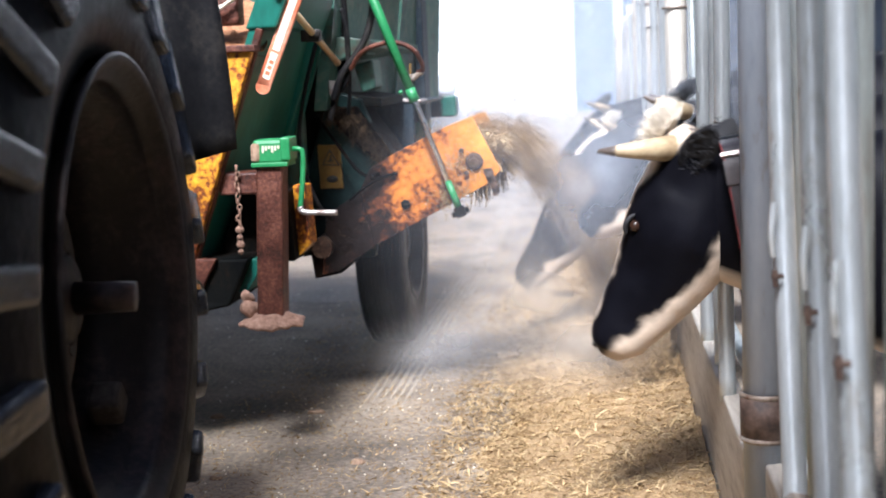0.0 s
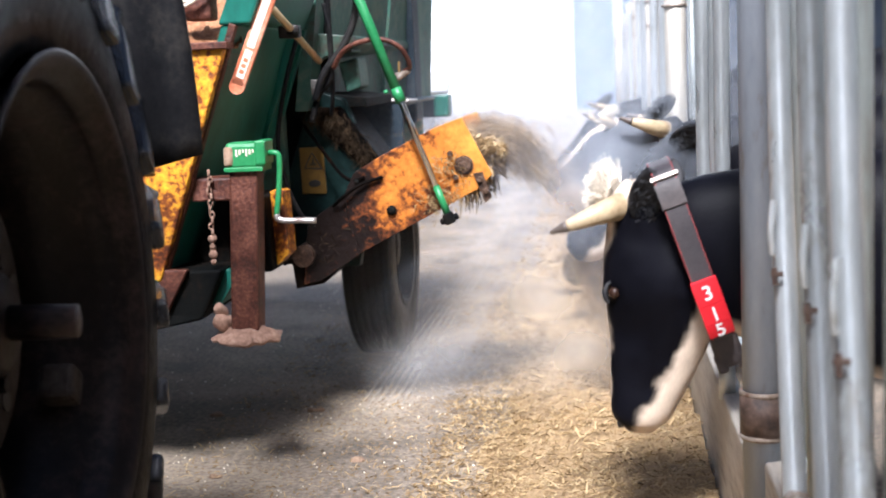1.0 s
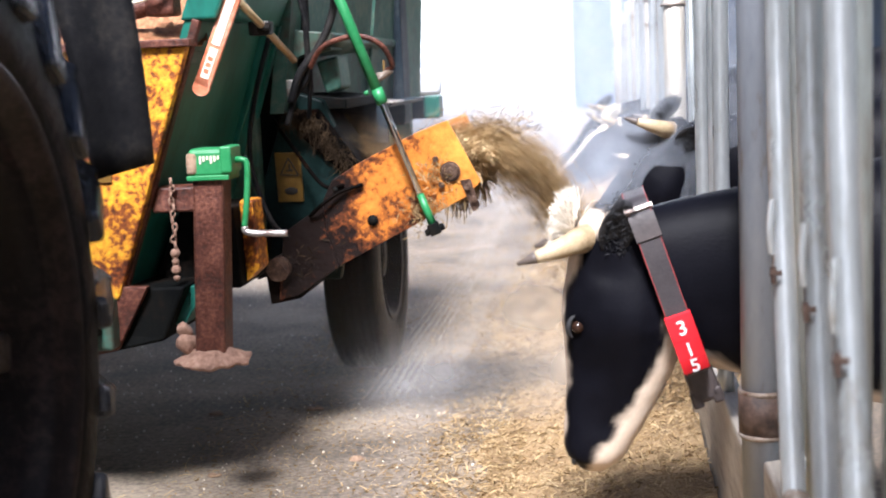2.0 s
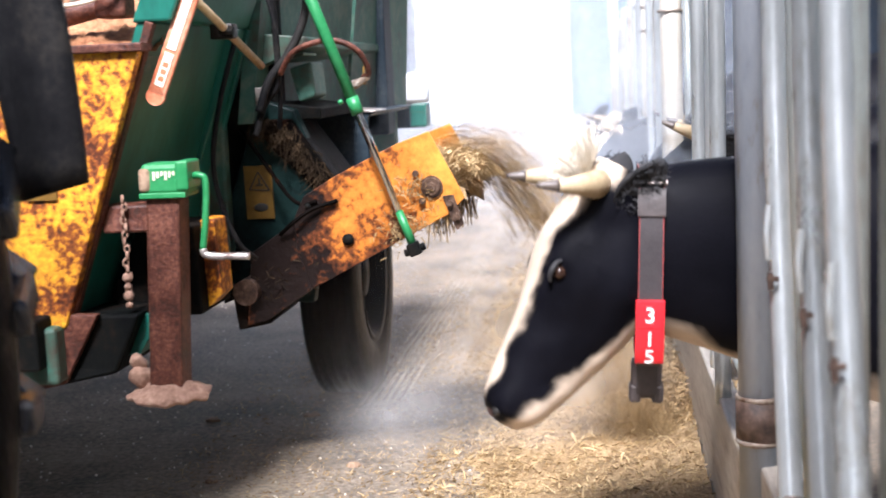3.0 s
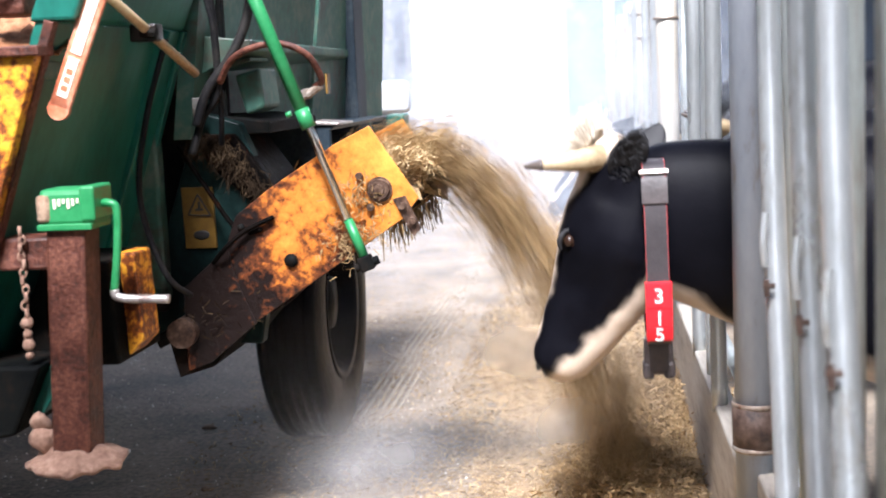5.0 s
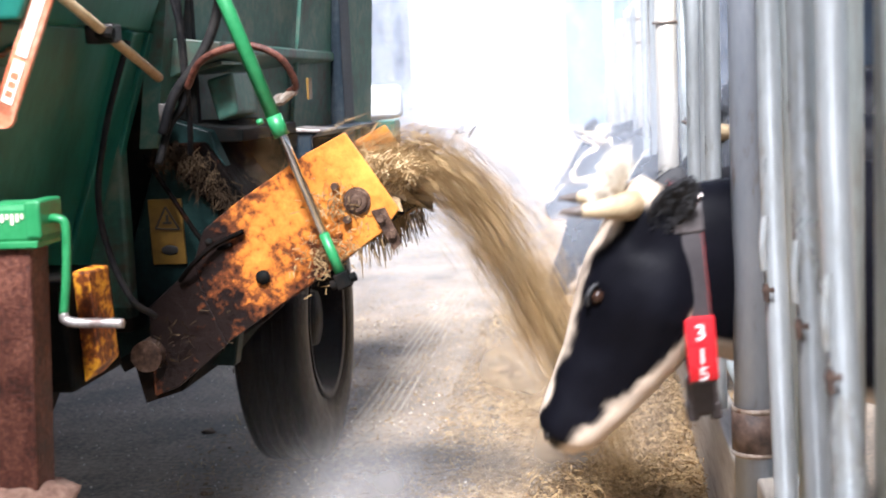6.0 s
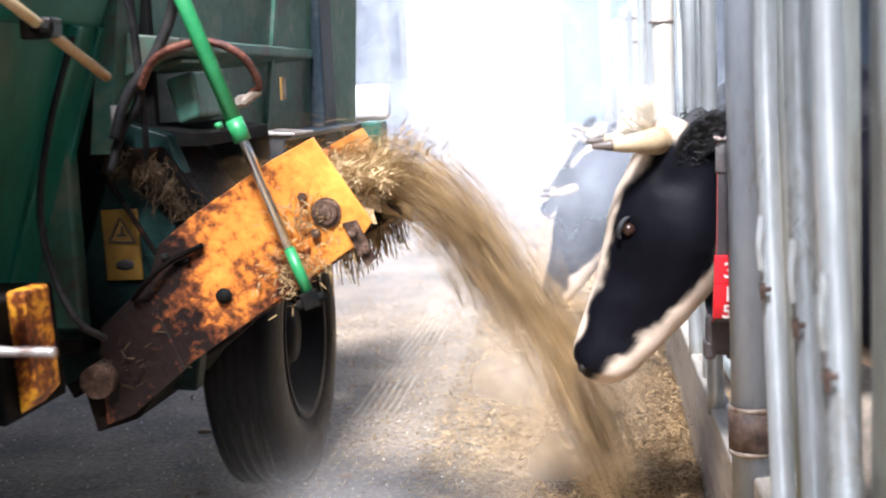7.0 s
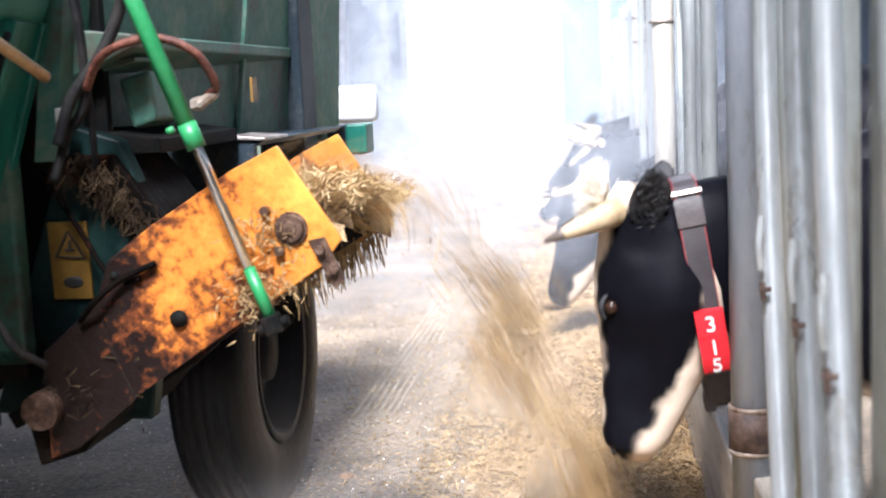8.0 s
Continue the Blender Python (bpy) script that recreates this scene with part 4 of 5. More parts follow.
def build_tractor():
    tr = thing("tractor", TC, "tractor rear with a large mud-caked wheel and black flap", "tractor")
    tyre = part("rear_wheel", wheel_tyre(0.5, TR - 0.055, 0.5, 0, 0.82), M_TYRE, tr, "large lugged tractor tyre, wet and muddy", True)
    tyre.location = (0, 0, TR)
    # slanting tread bars, left and right in turn
    for s in (1, -1):
        bm = B()
        box(bm, (-0.125, -0.03, -0.05), (0.125, 0.03, 0.055), 0.01, Matrix.Translation((s * 0.1, 0, TR - 0.06)) @ Matrix.Rotation(s * radians(38), 4, "Z"))
        box(bm, (-0.034, -0.036, -0.15), (0.034, 0.036, 0.065), 0.014, Matrix.Translation((s * 0.205, s * 0.08, TR - 0.125)) @ Matrix.Rotation(s * radians(-14), 4, "Y"))
        lumpy(bm, 0.006, 18)
        first = part("tread_lug", bm, M_LUG, tyre)
        for i in range(22):
            ob = first if i == 0 else first.copy()
            if i:
                scene.collection.objects.link(ob)
            ob.rotation_euler = (2 * math.pi * (i + (0.5 if s < 0 else 0)) / 22, 0, 0)
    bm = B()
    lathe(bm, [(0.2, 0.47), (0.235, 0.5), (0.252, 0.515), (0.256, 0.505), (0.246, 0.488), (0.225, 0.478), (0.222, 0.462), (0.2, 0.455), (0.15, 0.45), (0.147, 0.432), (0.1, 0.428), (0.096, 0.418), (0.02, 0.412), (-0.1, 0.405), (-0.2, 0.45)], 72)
    part("rim", bm, M_RIM, tyre, "stepped rim crusted with mud, shade in its dark colour", True)
    bm = B()
    lathe(bm, [(-0.03, 0.408), (0.0, 0.36), (0.04, 0.29), (0.055, 0.22), (0.06, 0.12), (0.06, 0.0001)], 56)
    part("disc", bm, M_DISC, tyre, "dusty grey wheel disc", True)
    bm = B()
    lathe(bm, [(0.05, 0.105), (0.1, 0.1), (0.115, 0.085), (0.12, 0.05), (0.13, 0.0001)], 32)
    part("hub", bm, M_RIM, tyre, "muddy hub", True)
    bm = B()
    tube(bm, (0.1, 0, 0), (0.25, 0, 0), 0.036, 0.032, seg=24)
    lumpy(bm, 0.004, 30)
    part("axle_stub", bm, M_RIM, tyre, "muddy axle end", True)
    for i in range(10):
        a = 2 * math.pi * i / 10 + 0.2
        bm = B()
        tube(bm, (0.05, 0.15 * math.sin(a), 0.15 * math.cos(a)), (0.078, 0.15 * math.sin(a), 0.15 * math.cos(a)), 0.017, seg=6)
        part("wheel_nut", bm, M_RIM, tyre, "")
        bm = B()
        lathe(bm, [(0.0, 0.0001), (0.0, 0.022), (0.004, 0.022), (0.004, 0.0001)], 16)
        bmesh.ops.transform(bm, matrix=Matrix.Rotation(a + 0.3, 4, "X") @ pose(0.057, 0, 0.205, 0, 3, 0), verts=bm.verts)
        part("disc_hole", bm, M_INK, tyre, "dark hole in the disc")
    for i in range(2):
        bm = B()
        box(bm, (0.06, -0.04, 0.34), (0.14, 0.04, 0.42), 0.014, Matrix.Rotation(math.pi * i + 0.35, 4, "X"))
        part("rim_lug", bm, M_DISC, tyre, "rusty rim clamp lug")
    # axle
    bm = B()
    tube(bm, (-1.0, 0, TR), (-0.15, 0, TR), 0.1)
    part("axle", bm, M_DARK, tr, "", True)
    # hanging flap
    bm = B()
    nx, nz = 8, 14
    g = []
    for j in range(nz + 1):
        v = j / nz
        row = []
        for i in range(nx + 1):
            u = i / nx
            top = Vector((-1.27 + 0.21 * u, 3.52, 1.9))
            bot = Vector((-1.159 + 0.148 * u, 3.52, 1.131 + 0.035 * u))
            p = top.lerp(bot, v)
            p.x += 0.02 * math.sin(v * 3.0) * (1 if u > 0.4 else 0.6) - 0.02 * (1 - v)
            p.y += 0.018 * math.sin(u * 5 + v * 2)
            row.append(bm.verts.new(Matrix.Rotation(radians(-6), 3, 'Z') @ (p - TC)))
        g.append(row)
    for a, b in zip(g, g[1:]):
        for i in range(nx):
            bm.faces.new((a[i], a[i + 1], b[i + 1], b[i]))
    r = bmesh.ops.extrude_face_region(bm, geom=list(bm.faces))
    bmesh.ops.translate(bm, verts=[v for v in r["geom"] if isinstance(v, bmesh.types.BMVert)], vec=(0, 0.014, 0))
    bmesh.ops.recalc_face_normals(bm, faces=bm.faces)
    part("mud_flap", bm, M_RUBBER, tr, "limp black rubber flap", True)
    bm = B()
    box(bm, (-0.5, 0.86, 1.86), (0.2, 0.96, 1.92), 0.01)
    bmesh.ops.rotate(bm, verts=bm.verts, cent=(0, 0, 0), matrix=Matrix.Rotation(radians(-6), 3, 'Z'))
    part("flap_bracket", bm, M_NAVY, tr)
    bm = B()
    box(bm, (-1.2, 0.3, 0.62), (-0.9, 1.7, 0.74), 0.02)
    part("drawbar", bm, M_DARK, tr)
    # unseen block ahead of the wheel, added to keep the sun off it
    bm = B()
    box(bm, (-1.6, -3.0, 1.95), (0.22, -0.25, 2.75), 0.08)
    part("cab_shade", bm, M_GREEN, tr, "unseen dark green block, added to shade the wheel")
    return tr, tyre


TRACTOR, BIG_WHEEL = build_tractor()


# ---- cows ----
def coat(name, dark, white, rough=0.45):
    """Hide: the white markings are a painted attribute of the mesh."""
    m = mat(name, [dark, tuple(c * 1.8 for c in dark)], 9, rough, 0, 0.25, 190, spec=0.05, stretch=(0.5, 1, 1))
    n, l = m.node_tree.nodes, m.node_tree.links
    b = n["Principled BSDF"]
    at = n.new("ShaderNodeAttribute")
    at.attribute_name = "white"
    src = b.inputs["Base Color"].links[0].from_socket
    mx = n.new("ShaderNodeMix")
    mx.data_type = "RGBA"
    ns = n.new("ShaderNodeTexNoise")
    ns.inputs["Scale"].default_value = 45
    rp = n.new("ShaderNodeValToRGB")
    rp.color_ramp.elements[0].color = (*[c * 0.78 for c in white], 1)
    rp.color_ramp.elements[1].color = (*white, 1)
    l.new(ns.outputs[0], rp.inputs[0])
    l.new(at.outputs["Fac"], mx.inputs[0])
    l.new(src, mx.inputs[6])
    l.new(rp.outputs[0], mx.inputs[7])
    l.new(mx.outputs[2], b.inputs["Base Color"])
    return m


M_COAT = coat("black_and_white_hide", (0.0028, 0.0028, 0.0042), (0.7, 0.57, 0.44))
M_HORN = mat("cream_horn", [(0.26, 0.18, 0.1), (0.42, 0.32, 0.19), (0.5, 0.4, 0.27)], 8, 0.45, 0, 0.15, 60)
M_HORNT = mat("dark_horn_tip", [(0.05, 0.04, 0.035), (0.12, 0.095, 0.08)], 10, 0.4, 0, 0.1)
M_TUFT = mat("white_hair", [(0.68, 0.6, 0.48), (0.85, 0.8, 0.7)], 20, 0.8, 0, 0.1)
M_BLACKHAIR = mat("black_hair", [(0.008, 0.008, 0.01), (0.02, 0.019, 0.02)], 20, 0.7, 0, 0.1)
M_EYE = mat("dark_wet_eye", [(0.012, 0.007, 0.005), (0.035, 0.017, 0.011)], 10, 0.22, 0, 0, spec=0.3, rough_vary=0.02)
M_LID = mat("eyelid_skin", [(0.008, 0.006, 0.006), (0.022, 0.015, 0.013)], 30, 0.5, 0, 0.2)
M_NOSE = mat("dark_wet_nose", [(0.03, 0.018, 0.016), (0.13, 0.07, 0.06)], 60, 0.35, 0, 0.4, 140)
M_STRAPG = mat("grey_woven_strap", [(0.022, 0.018, 0.02), (0.045, 0.038, 0.04)], 12, 0.6, 0, 0.25, 200)
M_RED = mat("red_plastic_tag", [(0.55, 0.012, 0.02), (0.68, 0.02, 0.03)], 12, 0.35, 0, 0.05)
M_PIPING = mat("faded_red_stitching", [(0.22, 0.02, 0.02), (0.34, 0.05, 0.045)], 40, 0.6, 0, 0.05)
M_TAGW = mat("white_tag_print", [(0.75, 0.75, 0.74), (0.84, 0.84, 0.83)], 12, 0.5, 0, 0)
M_BLOCK = mat("scuffed_black_plastic", [(0.03, 0.024, 0.024), (0.07, 0.055, 0.052)], 14, 0.5, 0, 0.3)


def interp(table, x):
    xs = [r[0] for r in table]
    return [float(np.interp(x, xs, [r[k] for r in table])) for k in range(1, len(table[0]))]


def loft(stations, white, nx=56, seg=48, power=2.3):
    """Superellipse sections along x. stations: x, top z, bottom z, half width. white(p): how white the hide is there."""
    bm = B()
    lay = bm.verts.layers.float.new("white")
    x0, x1 = stations[0][0], stations[-1][0]
    rings = []
    sx = [r[0] for r in stations]
    for i in range(nx):
        u = i / (nx - 1)
        x = x0 + (x1 - x0) * u
        acc = np.zeros(3)
        for o in (-0.012, 0, 0.012):
            acc += np.array(interp(stations, min(max(x + o * (x1 - x0) / 0.6, x0), x1)))
        t, b, w = acc / 3
        ring = []
        for k in range(seg):
            a = 2 * math.pi * k / seg
            c, s = math.cos(a), math.sin(a)
            y = math.copysign(abs(c) ** (2 / power), c) * w
            z = (t + b) / 2 + math.copysign(abs(s) ** (2 / power), s) * (t - b) / 2
            v = bm.verts.new((x, y, z))
            v[lay] = white(v.co)
            ring.append(v)
        rings.append(ring)
    for a, b in zip(rings, rings[1:]):
        for k in range(seg):
            bm.faces.new((a[k], a[(k + 1) % seg], b[(k + 1) % seg], b[k]))
    bm.faces.new(rings[0][::-1])
    bm.faces.new(rings[-1])
    bmesh.ops.recalc_face_normals(bm, faces=bm.faces)
    return bm


def soft(a, b, x):
    t = min(1, max(0, (x - a) / (b - a)))
    return t * t * (3 - 2 * t)


def head_white(p):
    n = 0.022 * noise.noise(p * 16) + 0.008 * noise.noise(p * 50)
    edge = interp([(-0.1, -0.24), (0.1, -0.245), (0.2, -0.27), (0.257, -0.254), (0.31, -0.234), (0.4, -0.197), (0.48, -0.168), (0.56, -0.13), (0.6, -0.108)], p.x)[0]
    jaw = soft(0.012, -0.012, p.z - edge + n)
    wid = interp([(-0.1, 0.07), (0.02, 0.075), (0.12, 0.055), (0.3, 0.04), (0.48, 0.034), (0.55, 0.012), (0.6, -0.02)], p.x)[0]
    blaze = soft(0.012, -0.008, abs(p.y) - wid + n * 0.8) * soft(-0.09, -0.06, p.z)
    return max(jaw, blaze)


def black_head(p):
    n = 0.02 * noise.noise(p * 16)
    edge = interp([(-0.1, -0.4), (0.25, -0.26), (0.42, -0.165), (0.6, -0.15)], p.x)[0]
    return soft(0.012, -0.012, p.z - edge + n)


HEAD = [(-0.045, -0.035, -0.12, 0.05), (-0.02, -0.008, -0.18, 0.078), (0.03, 0.0, -0.23, 0.094), (0.1, 0.005, -0.272, 0.105), (0.16, 0.008, -0.297, 0.114), (0.22, 0.004, -0.304, 0.114), (0.3, -0.014, -0.292, 0.098),
        (0.38, -0.027, -0.267, 0.082), (0.46, -0.035, -0.238, 0.074), (0.52, -0.038, -0.212, 0.075), (0.56, -0.044, -0.194, 0.071), (0.585, -0.062, -0.176, 0.058), (0.6, -0.095, -0.15, 0.03)]


def build_head(cow, white, tuft):
    bm = loft(HEAD, white, 72, 64)
    # brow, cheek, the hollow before the eye, nostril wing, jaw corner
    for v in bm.verts:
        w = v.co.y / 0.12
        for x, z, amount, size in ((0.21, -0.01, 0.017, 0.042), (0.19, -0.19, 0.014, 0.07), (0.34, -0.085, -0.014, 0.055), (0.56, -0.09, 0.009, 0.035), (0.46, -0.12, -0.007, 0.05), (0.235, -0.042, -0.009, 0.022), (0.08, -0.1, -0.012, 0.05)):
            d = ((v.co.x - x) ** 2 + (v.co.z - z) ** 2) / (size * size)
            v.co.y += w * amount * math.exp(-d)
        v.co += noise.noise_vector(v.co * 22) * 0.0022
    head = part("head", bm, M_COAT, cow, "", True)
    def hp(name, bm, m, label="", smooth=True):
        return part(name, bm, m, head, label, smooth)
    for s in (1, -1):
        # horn in two tones
        ctrl = [(0.015, s * 0.05, -0.04), (0.026, s * 0.1, -0.015), (0.044, s * 0.14, 0.024), (0.066, s * 0.156, 0.068), (0.087, s * 0.156, 0.11)]
        pts = curve_pts(ctrl, 24)
        k = len(pts)
        rad = [0.035 - 0.03 * (i / (k - 1)) ** 1.3 for i in range(k)]
        cut = int(k * 0.74)
        bm = B()
        sweep(bm, pts[:cut + 1], rad[:cut + 1], 16)
        hp("horn", bm, M_HORN, "cream horn with a dark tip")
        bm = B()
        sweep(bm, pts[cut:], rad[cut:], 14)
        hp("horn_tip", bm, M_HORNT)
        # ear
        bm = B()
        ne, me = 14, 9
        g = []
        for i in range(ne + 1):
            u = i / ne
            w = 0.046 * math.sin(math.pi * min(1, 0.12 + 0.88 * u)) ** 0.7
            row = []
            for j in range(me + 1):
                v = j / me * 2 - 1
                c = Vector((0.04 - 0.125 * u, s * (0.085 + 0.055 * u), -0.11 - 0.012 * u))
                row.append(bm.verts.new(c + Vector((0.35 * v * w, -s * 0.022 * (1 - v * v) * (1 - u), 0.95 * v * w))))
            g.append(row)
        for a, b in zip(g, g[1:]):
            for j in range(me):
                bm.faces.new((a[j], a[j + 1], b[j + 1], b[j]))
        r = bmesh.ops.extrude_face_region(bm, geom=list(bm.faces))
        bmesh.ops.translate(bm, verts=[v for v in r["geom"] if isinstance(v, bmesh.types.BMVert)], vec=(-0.012, 0, 0.004))
        bmesh.ops.recalc_face_normals(bm, faces=bm.faces)
        rng = random.Random(3)
        for i in range(260):
            u = rng.random()
            p = Vector((0.04 - 0.12 * u + rng.uniform(-0.01, 0.01), s * (0.09 + 0.053 * u), -0.112 + rng.uniform(-0.035, 0.035)))
            straw_blade(bm, p, Vector((rng.uniform(-1.2, 0.3), s * rng.uniform(-0.2, 0.8), rng.uniform(-1, 1))), rng.uniform(0.008, 0.018), 0.0014)
        hp("ear", bm, M_BLACKHAIR, "black hairy ear")
        # eye and lids
        bm = B()
        bmesh.ops.create_uvsphere(bm, u_segments=20, v_segments=12, radius=0.0165, matrix=pose(0.232, s * 0.0855, -0.046))
        hp("eye", bm, M_EYE, "dark glossy eye")
        bm = B()
        pts = [(0.232 + 0.026 * math.cos(a), s * (0.1 - 0.006 * abs(math.cos(a))), -0.038 + 0.014 * math.sin(a)) for a in np.linspace(0.1, math.pi - 0.1, 13)]
        sweep(bm, pts, [0.003 + 0.004 * math.sin(a) for a in np.linspace(0.1, math.pi - 0.1, 13)], 8, True)
        hp("eyelid", bm, M_BLACKHAIR)
        # nostril
        bm = B()
        bmesh.ops.create_uvsphere(bm, u_segments=12, v_segments=8, radius=0.017, matrix=pose(0.575, s * 0.043, -0.078) @ Matrix.Diagonal((1.0, 0.8, 0.6, 1)))
        hp("nostril", bm, M_INK)
    bm = B()
    lay = bm.verts.layers.float.new("white")
    bmesh.ops.create_uvsphere(bm, u_segments=28, v_segments=16, radius=1, matrix=pose(0.578, 0, -0.1) @ Matrix.Diagonal((0.024, 0.046, 0.034, 1)))
    lumpy(bm, 0.005, 25)
    hp("nose", bm, M_NOSE, "dark moist nose")
    # forelock between the horns
    bm = B()
    rng = random.Random(11)
    for i in range(3400):
        a = rng.uniform(0, 2 * math.pi)
        d = math.sqrt(rng.random())
        p = Vector((0.0 + 0.05 * d * math.cos(a), 0.075 * d * math.sin(a), -0.004))
        straw_blade(bm, p, Vector((-0.55 + rng.gauss(0, 0.55), p.y * 7 + rng.gauss(0, 0.4), 0.8 + rng.gauss(0, 0.3))), rng.uniform(0.02, 0.075), 0.0012)
    hp("forelock", bm, M_TUFT if tuft else M_BLACKHAIR, "fluffy white hair tuft" if tuft else "shaggy black hair tuft")
    return head


NECK = [(-0.08, 0.05, -0.06, 0.03), (-0.04, 0.12, -0.14, 0.068), (0.05, 0.176, -0.195, 0.1), (0.15, 0.19, -0.225, 0.115), (0.28, 0.2, -0.27, 0.128), (0.45, 0.215, -0.335, 0.15), (0.7, 0.235, -0.41, 0.2), (1.0, 0.25, -0.42, 0.24)]


def neck_white(p):
    n = 0.03 * noise.noise(p * 9)
    low = interp([(-0.1, -0.1), (0.0, -0.12), (0.1, -0.165), (0.2, -0.21), (0.3, -0.25), (0.45, -0.315), (1.0, -0.36)], p.x)[0]
    return soft(0.012, -0.012, p.z - low + n)


def body_white(p):
    v = noise.noise(Vector((p.x * 1.6 + 3.1, p.y * 1.6, p.z * 2.2)))
    return soft(0.02, 0.1, v)


def black_body(p):
    return 0.0


BODY = [(-0.25, 0.18, -0.25, 0.15), (-0.1, 0.3, -0.38, 0.25), (0.15, 0.36, -0.5, 0.31), (0.6, 0.34, -0.52, 0.36), (1.1, 0.36, -0.46, 0.34), (1.4, 0.37, -0.3, 0.27), (1.55, 0.25, -0.1, 0.12)]


def build_cow(at, label, white=head_white, tuft=True, with_head=True):
    """A standing cow: its body lies along its own +x behind the shoulders, its head is out towards -x."""
    cow = thing("cow", at, label, "cow", "cows at the feed fence")
    body = part("body", loft(BODY, body_white if white is head_white else black_body, 60, 44, 2.2), M_COAT, cow, "", True)
    body.location = (0, 0, 1.02)
    for x, y in ((0.1, 0.16), (0.1, -0.16), (1.25, 0.17), (1.25, -0.17)):
        bm = B()
        lay = bm.verts.layers.float.new("white")
        sweep(bm, [(x, y, 0.75), (x + 0.01, y, 0.5), (x - 0.01, y, 0.4), (x, y, 0.1), (x - 0.01, y, 0.05), (x - 0.02, y, 0.0)], [0.12, 0.075, 0.058, 0.042, 0.055, 0.062], 14)
        for v in bm.verts:
            v[lay] = 1.0 if v.co.z < 0.42 else 0.0
        part("leg", bm, M_COAT, cow, "", True)
    if not with_head:
        return cow, None, None
    neck = part("neck", loft(NECK, neck_white, 40, 40, 2.1), M_COAT, cow, "", True)
    return cow, neck, build_head(cow, white, tuft)


def head_pose(x, y, z, tilt, turn, roll=0):
    """tilt: degrees that the face points below level; turn: degrees that it swings towards the lane's near end; roll: about its own length."""
    a = radians(tilt)
    f, d = Vector((-math.cos(a), 0, -math.sin(a))), Vector((-math.sin(a), 0, math.cos(a)))
    s = d.cross(f)
    m = Matrix((f, s, d)).transposed().to_4x4()
    return Matrix.Translation((x, y, z)) @ Matrix.Rotation(radians(turn), 4, "Z") @ m @ Matrix.Rotation(radians(roll), 4, "X")


def neck_pose(head, shoulder):
    base = head @ Vector((0.12, 0, -0.15))
    f = (Vector(shoulder) - base).normalized()
    s = (Vector((0, -1, 0)) - f * Vector((0, -1, 0)).dot(f)).normalized()
    d = f.cross(s)
    if d.z < 0:
        s, d = -s, -d
    return Matrix.Translation(base) @ Matrix((f, s, d)).transposed().to_4x4()


COWS = []
# the nearest cow: seconds, poll x, y, z, face below level, swing, roll
MAIN_AT = Vector((1.1, 3.3, 0))
MAIN = [(0, 0.166, 3.444, 1.164, 63.2, -16.6, -0.5), (0.3, 0.086, 3.48, 1.141, 78.3, -14.8, 0.9), (0.6, 0.057, 3.396, 1.099, 80.5, -11.5, 3.6), (1, 0.025, 3.343, 1.013, 84.2, -11.0, 4.3),
        (1.3, -0.017, 3.288, 0.959, 86.9, -10.8, 4.9), (1.7, -0.073, 3.263, 0.92, 85.9, -7.2, 3.7), (2.25, -0.061, 3.124, 1.005, 75.0, 4.1, 2.6), (2.8, -0.049, 2.984, 1.09, 64.2, 15.3, 1.6),
        (3, -0.04, 2.987, 1.126, 59.6, 16.1, 0.3), (3.2, -0.037, 3.034, 1.16, 57.0, 10.9, -0.4), (3.5, -0.07, 3.225, 1.205, 58.1, 0.4, -2.1), (4, -0.03, 3.39, 1.244, 59.2, -14.0, -2.0),
        (4.5, -0.006, 3.499, 1.236, 67.8, -23.6, -2.0), (4.75, -0.005, 3.448, 1.22, 67.8, -20.9, -1.8), (5.15, -0, 3.236, 1.151, 67.7, -9.7, -0.9), (5.8, 0.005, 2.973, 1.066, 67.6, 4.1, 0.3),
        (6, 0.058, 2.953, 1.104, 64.5, 1.0, -0.9), (6.3, 0.117, 3.007, 1.185, 60.4, 10.9, 2.5), (6.6, 0.146, 3.016, 1.243, 62.8, 15.6, 2.8), (7, 0.135, 3.099, 1.233, 65.7, 3.7, 1.3),
        (7.3, 0.101, 3.184, 1.183, 71.5, -6.2, 0.4), (7.5, 0.087, 3.183, 1.15, 74.9, -7.6, 1.0), (7.7, 0.073, 3.162, 1.123, 77.7, -8.6, 1.5), (8, 0.03, 3.034, 1.069, 83.8, -3.6, 3.2)]
COWS.append((*build_cow(MAIN_AT, "black and white horned cow reaching through the fence to feed"), MAIN_AT, MAIN, (1.15, 3.3, 0.9)))
# a black cow close behind it
BLACK_AT = Vector((1.3, 5.0, 0))
BLACK = [(0, 0.31, 4.95, 1.204, 40, -6), (0.5, 0.245, 4.95, 1.17, 43, -6), (1.0, 0.225, 4.95, 1.135, 45, -6), (1.7, 0.225, 4.95, 1.13, 45, -6), (2.8, 0.38, 4.95, 1.124, 42, -6), (3.5, 0.4, 4.95, 1.128, 42, -6), (4.5, 0.474, 4.95, 1.176, 40, -6), (5.8, 0.478, 4.95, 1.174, 45, -6), (6.5, 0.489, 4.95, 1.165, 45, -6), (7.3, 0.503, 4.95, 1.15, 48, -6), (8.0, 0.518, 4.95, 0.972, 60, -6)]
COWS.append((*build_cow(BLACK_AT, "shaggy black horned cow leaning through the fence", black_head, False), BLACK_AT, BLACK, (1.25, 5.0, 0.95)))
